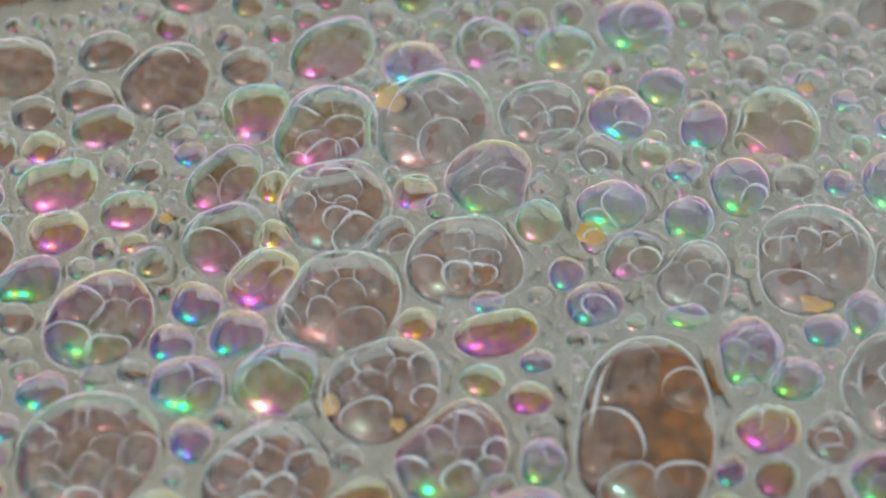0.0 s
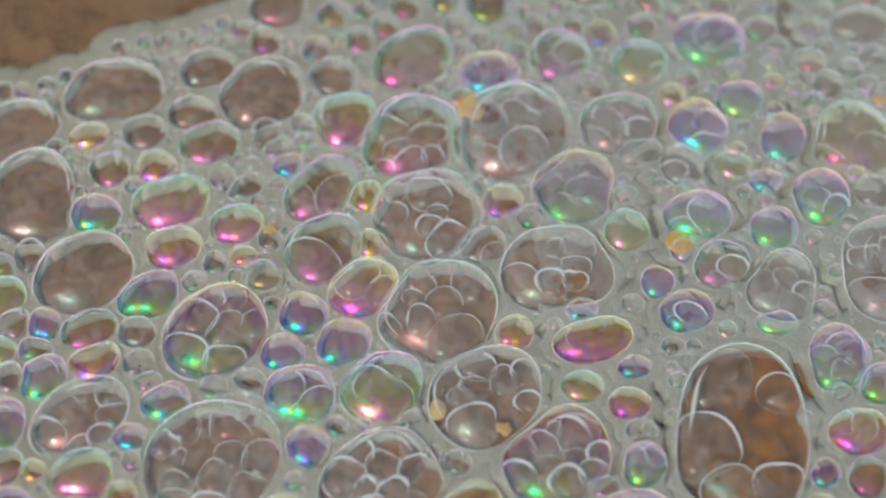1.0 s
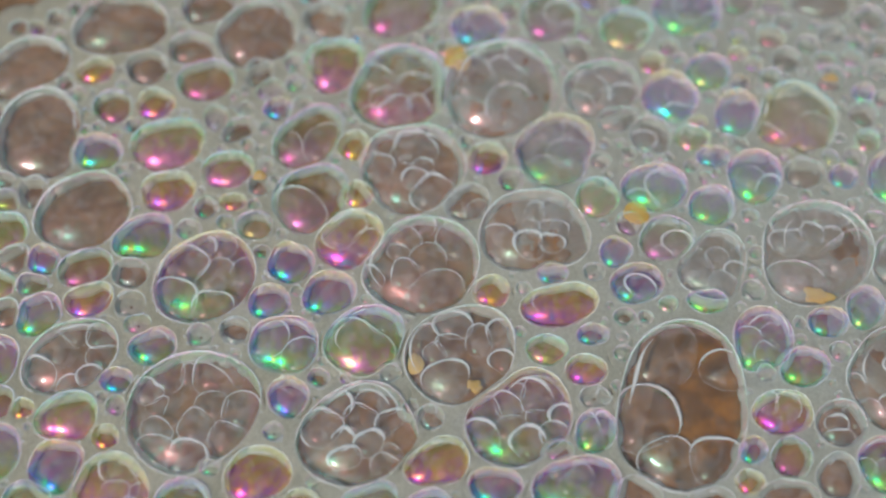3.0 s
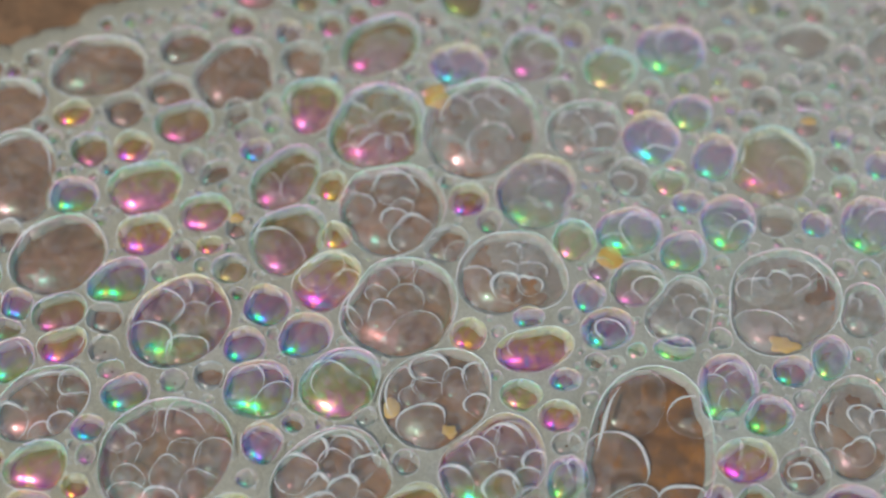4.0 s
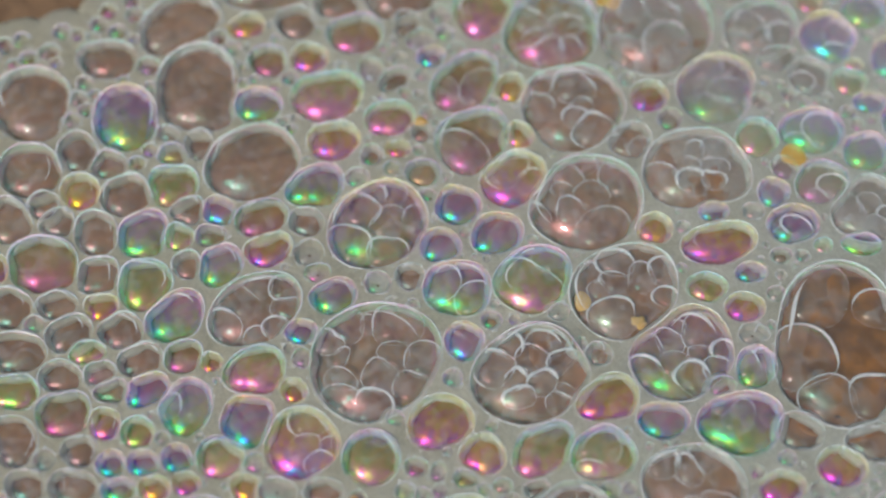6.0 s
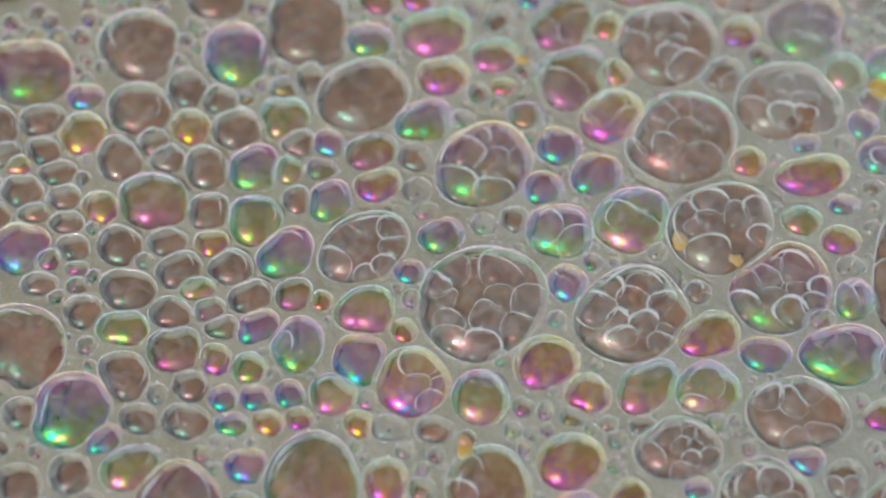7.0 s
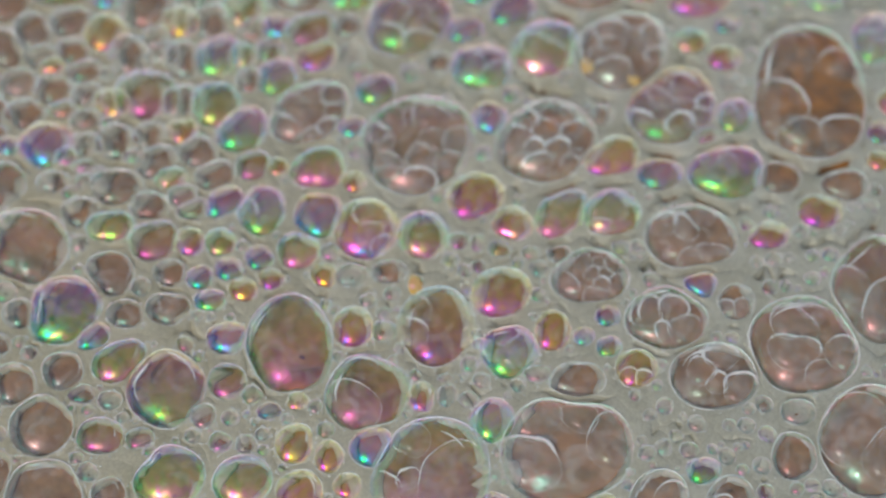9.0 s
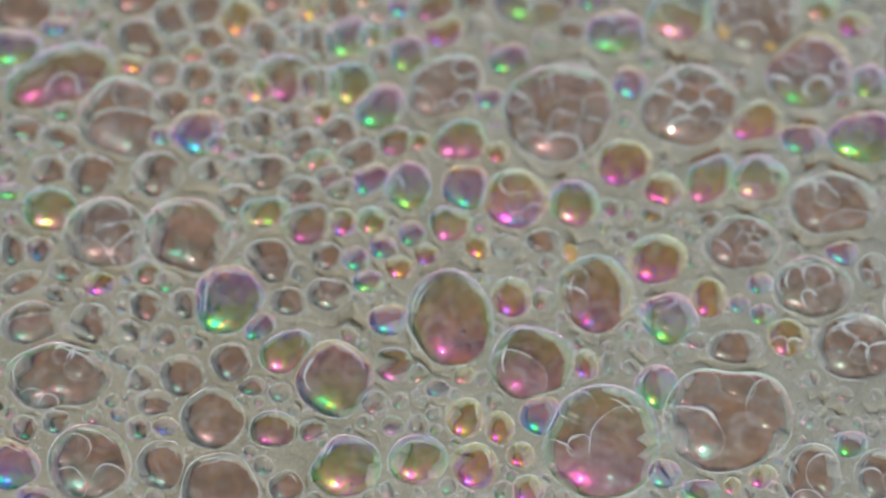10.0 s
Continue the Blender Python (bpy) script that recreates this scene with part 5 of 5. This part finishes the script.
def foam_bubble(bb):
    thing = new("foam_bubble")
    thing.location = (bb.x * MM, bb.y * MM, 0)
    size = "large" if bb.mean > 3.6 else "small" if bb.mean < 1.9 else "domed"
    look_of = f"{size} clear soap bubble with {bb.tint} iridescent film in beige froth" if bb.tint else f"{size} clear soap bubble over brown sand in beige froth"
    tagged(thing, look_of, "bubble", "bubbles of the foam")
    segs = 48 if bb.mean > 2.5 else 30
    c, d, r = Build(), Build(), Build()
    collar_into(c, bb, 0, 0, segs)
    part("froth_collar", c, FROTH, thing, "milky beige froth around the bubble")
    lift = bb.mean * bb.rng.uniform(0.38, 0.48)
    dome_into(d, bb, 0, 0, segs, lift)
    part("film", d, TINTED.get("pale " + bb.tint if bb.mean > 4.0 and "pale" not in bb.tint else bb.tint, FILM if bb.mean < 7.0 else WIDE_FILM), thing, f"clear film with {bb.tint} sheen" if bb.tint else "clear faintly coloured film")
    rim_into(r, bb, 0, 0, segs, 0.04 + 0.010 * bb.mean)
    part("rim", r, RIM, thing, "bright wet rim")
    # white shapes stand for the sky mirrored in the dome
    s = Build()
    streaks_into(s, bb, 0, 0, lift, bb.rng)
    part("sky_streak", s, EDGE, thing, "white streaks modelled for sky reflections on the film")
    for cell in inner_cells(bb):
        f, e = Build(), Build()
        x, y = cell.x - bb.x, cell.y - bb.y
        dome_into(f, cell, x, y, 26, cell.mean * 0.48)
        inner = part("inner_bubble", f, INNER_FILM, thing, "smaller bubble beneath the film")
        rim_into(e, cell, x, y, 26, (0.045 + 0.008 * bb.mean) * bb.rng.choice((0.5, 0.7, 1.0, 1.5, 2.1)), 0.1, True)
        part("film_edge", e, EDGE, inner)
    MOVING.append((thing, bb.x, bb.y, 0))


# the smallest plain ones belong to the clusters between the larger
LOOSE = sorted((bb for bb in BUBBLES if not bb.tint and not bb.cells), key=lambda bb: bb.mean)[:len(BUBBLES) - 300]
for bb in LOOSE:
    BUBBLES.remove(bb)
FILL.extend(LOOSE)

for bb in BUBBLES:
    foam_bubble(bb)

SEEDS = BUBBLES + LOOSE
SEED_AT = np.array([(bb.x, bb.y) for bb in SEEDS])
SEED_R = np.array([bb.mean for bb in SEEDS])


def cluster_of(x, y):
    """Small bubbles cling to the nearest larger one and drift with it; far from any they go in patches."""
    gap = np.hypot(SEED_AT[:, 0] - x, SEED_AT[:, 1] - y) - SEED_R
    k = int(gap.argmin())
    return (SEEDS[k].x, SEEDS[k].y) if gap[k] < 6.0 else (6.0 * (x // 6.0) + 3.0, 6.0 * (y // 6.0) + 3.0)


patches, rims = {}, {}
bead_rng = random.Random(8)


def bead_into(build, x, y, z, r):
    rows = []
    for f in (0.0, 0.8):
        rows.append([(x + r * math.cos(f) * math.cos(t), y + r * math.cos(f) * math.sin(t), z + r * math.sin(f)) for t in (0, 1.05, 2.09, 3.14, 4.19, 5.24)])
    build.rings(rows, cap=r * 0.28)


for bb in BUBBLES:
    rims.setdefault((bb.x, bb.y), []).append(bb)
for bb in FILL:
    patches.setdefault(cluster_of(bb.x, bb.y), []).append(bb)
for (x0, y0), group in sorted(patches.items()):
    thing = new("small_bubbles")
    thing.location = (x0 * MM, y0 * MM, 0)
    tagged(thing, "cluster of small clear bubbles in milky froth", "foam", "small bubbles of the foam", "stuff")
    c, d, r = Build(), Build(), Build()
    for bb in group:
        segs = 18 if bb.mean > 1.2 else 12
        collar_into(c, bb, bb.x - x0, bb.y - y0, segs)
        lift = bb.mean * (0.42 + 0.12 * crowded(bb.x, bb.y))
        dome_into(d, bb, bb.x - x0, bb.y - y0, segs, lift)
        if bb.mean > 0.7:
            # streaks for mirrored sky share the rim's mesh and white
            streaks_into(r, bb, bb.x - x0, bb.y - y0, lift, bb.rng)
        rim_into(r, bb, bb.x - x0, bb.y - y0, segs, 0.035 + 0.015 * bb.mean)
    part("froth_collar", c, FROTH, thing)
    part("film", d, SMALL_FILM, thing)
    part("rim", r, RIM, thing)
    beads = Build()
    for bb in group + rims.get((x0, y0), []):
        for _ in range(int((6 + 9 * bb.mean) * min(1.0, max(0.1, (5.0 - bb.x) / 40.0)))):
            ang = bead_rng.uniform(0, 6.283)
            far = bb.reach_along(ang) + abs(bead_rng.gauss(0.12, 0.16)) + 0.05
            x, y = bb.x + far * math.cos(ang), bb.y + far * math.sin(ang)
            if any(math.hypot(x - o.x, y - o.y) < o.reach_along(math.atan2(y - o.y, x - o.x)) for o in near(x, y, 0.3)):
                continue
            bead_into(beads, x - x0, y - y0, 0.07, bead_rng.uniform(0.045, 0.115))
    if beads.faces:
        part("micro_bubbles", beads, RIM, thing)
    MOVING.append((thing, x0, y0, 0))


# ---- flecks and sediment ----
def fleck_material():
    m, nt, out = material("yellow_scum")
    geo = nt.nodes.new("ShaderNodeNewGeometry")
    n1 = node(nt, "ShaderNodeTexNoise", Scale=700.0, Detail=4.0)
    nt.links.new(geo.outputs["Position"], n1.inputs["Vector"])
    b = node(nt, "ShaderNodeBsdfPrincipled", Roughness=0.6)
    nt.links.new(ramp(nt, n1.outputs["Fac"], [(0.3, (0.5, 0.28, 0.06)), (0.7, (0.62, 0.4, 0.11))]), b.inputs["Base Color"])
    nt.links.new(b.outputs[0], out.inputs[0])
    return m


def sediment_material():
    m, nt, out = material("orange_sediment")
    geo = nt.nodes.new("ShaderNodeNewGeometry")
    n1 = node(nt, "ShaderNodeTexNoise", Scale=420.0, Detail=6.0)
    nt.links.new(geo.outputs["Position"], n1.inputs["Vector"])
    b = node(nt, "ShaderNodeBsdfPrincipled", Roughness=0.5)
    nt.links.new(ramp(nt, n1.outputs["Fac"], [(0.24, (0.03, 0.016, 0.01)), (0.31, (0.12, 0.058, 0.02)), (0.46, (0.19, 0.085, 0.024)), (0.66, (0.35, 0.14, 0.025))]), b.inputs["Base Color"])
    nt.links.new(b.outputs[0], out.inputs[0])
    return m


def grain_material():
    m, nt, out = material("dark_grain")
    geo = nt.nodes.new("ShaderNodeNewGeometry")
    n1 = node(nt, "ShaderNodeTexNoise", Scale=3000.0, Detail=2.0)
    nt.links.new(geo.outputs["Position"], n1.inputs["Vector"])
    b = node(nt, "ShaderNodeBsdfPrincipled", Roughness=0.4)
    nt.links.new(ramp(nt, n1.outputs["Fac"], [(0.3, (0.02, 0.012, 0.008)), (0.7, (0.07, 0.04, 0.025))]), b.inputs["Base Color"])
    nt.links.new(b.outputs[0], out.inputs[0])
    return m


SCUM, SEDIMENT, GRAIN = fleck_material(), sediment_material(), grain_material()


def lump_into(build, rng, a, b, high):
    """A low uneven lump on z = 0."""
    n = 20
    th = np.linspace(0, 2 * math.pi, n, endpoint=False)
    r = np.ones(n)
    for k in (2, 3, 5):
        r += rng.uniform(-1, 1) * 0.17 * np.cos(k * th + rng.uniform(0, 6.28))
    rows = []
    for f in (0.0, 0.3, 0.6, 0.85, 1.1, 1.35):
        rows.append([(a * q * math.cos(f) * math.cos(t), b * q * math.cos(f) * math.sin(t), high * math.sin(f) * rng.uniform(0.9, 1.1) - 0.05) for t, q in zip(th, r)])
    build.rings(rows, cap=0.01)


def fleck(x, y, a, b, z=0.08, high=0.15):
    rng = random.Random(int(x * 13 + y * 7))
    build = Build()
    lump_into(build, rng, a, b, high)
    thing = new("scum_fleck", build.mesh("scum_fleck", SCUM))
    thing.location = (x * MM, y * MM, z * MM)
    tagged(thing, "yellowish fleck of scum caught in the froth", "scum", "flecks in the foam")
    MOVING.append((thing, x, y, z))


def grain(x, y, a):
    rng = random.Random(int(x * 31 + y * 3))
    build = Build()
    lump_into(build, rng, a, a * 0.8, a * 0.7)
    thing = new("sand_grain", build.mesh("sand_grain", GRAIN))
    z = -0.001 / MM
    thing.location = (x * MM, y * MM, z * MM)
    tagged(thing, "dark grain of sand lying under a bubble", "grain", "dark grains under the foam")
    MOVING.append((thing, x, y, z))


def sediment(x, y, a, b):
    rng = random.Random(int(x * 17 + y * 5))
    build = Build()
    lump_into(build, rng, a, b, 0.3)
    thing = new("sediment_clump", build.mesh("sediment_clump", SEDIMENT))
    z = -0.001 / MM
    thing.location = (x * MM, y * MM, z * MM)
    tagged(thing, "orange brown clump of sediment with dark grains", "sediment", "sediment under the foam")
    MOVING.append((thing, x, y, z))


fleck(12.4, 65.8, 1.3, 1.4)
fleck(-6.0, 85.7, 1.6, 1.5)
fleck(-26.4, 69.3, 0.7, 0.6)
fleck(29.1, 55.9, 1.3, 1.0)
fleck(-9.8, 48.8, 0.8, 1.1)
fleck(34.5, 83.4, 0.9, 0.6)
fleck(-31.3, 27.8, 0.8, 1.2)
fleck(-4.4, 46.6, 0.8, 0.6)
sediment(16.8, 43.3, 5.7, 7.8)
sediment(14.2, 37.2, 4.6, 2.3)
sediment(19.9, 43.8, 2.4, 5.3)
sediment(16.9, 50.0, 2.6, 2.8)
sediment(4.1, 62.5, 2.0, 2.2)
sediment(33.9, 61.2, 2.6, 3.4)
sediment(-12.8, 44.2, 2.3, 2.8)
grain(-27.1, 41.9, 0.3)
grain(13.9, 37.4, 0.5)
grain(-47.5, 60.8, 0.3)
grain(20.6, 46.1, 0.3)
grain(19.2, 42.1, 0.3)
grain(-29.7, 49.8, 0.3)
grain(12.5, 40.5, 0.3)
grain(-33.2, 54.6, 0.5)
grain(-44.0, 22.0, 0.3)
grain(-64.5, 32.4, 0.3)
grain(-60.3, 22.0, 0.2)
grain(-53.9, 16.9, 0.3)
grain(-69.7, 29.5, 0.3)
grain(-87.0, 45.7, 0.4)
grain(-56.1, 10.3, 0.2)
sediment(-70.2, 34.2, 1.7, 2.5)
sediment(-43.3, 19.2, 2.9, 1.9)


# ---- the drift of the foam ----
def motions():
    for thing, x, y, z in MOVING:
        shifts = drift(x, y)
        walk(thing, [(t, pose((x + dx) * MM, (y + dy) * MM, z * MM)) for t, (dx, dy) in zip(KNOTS, shifts)])


motions()
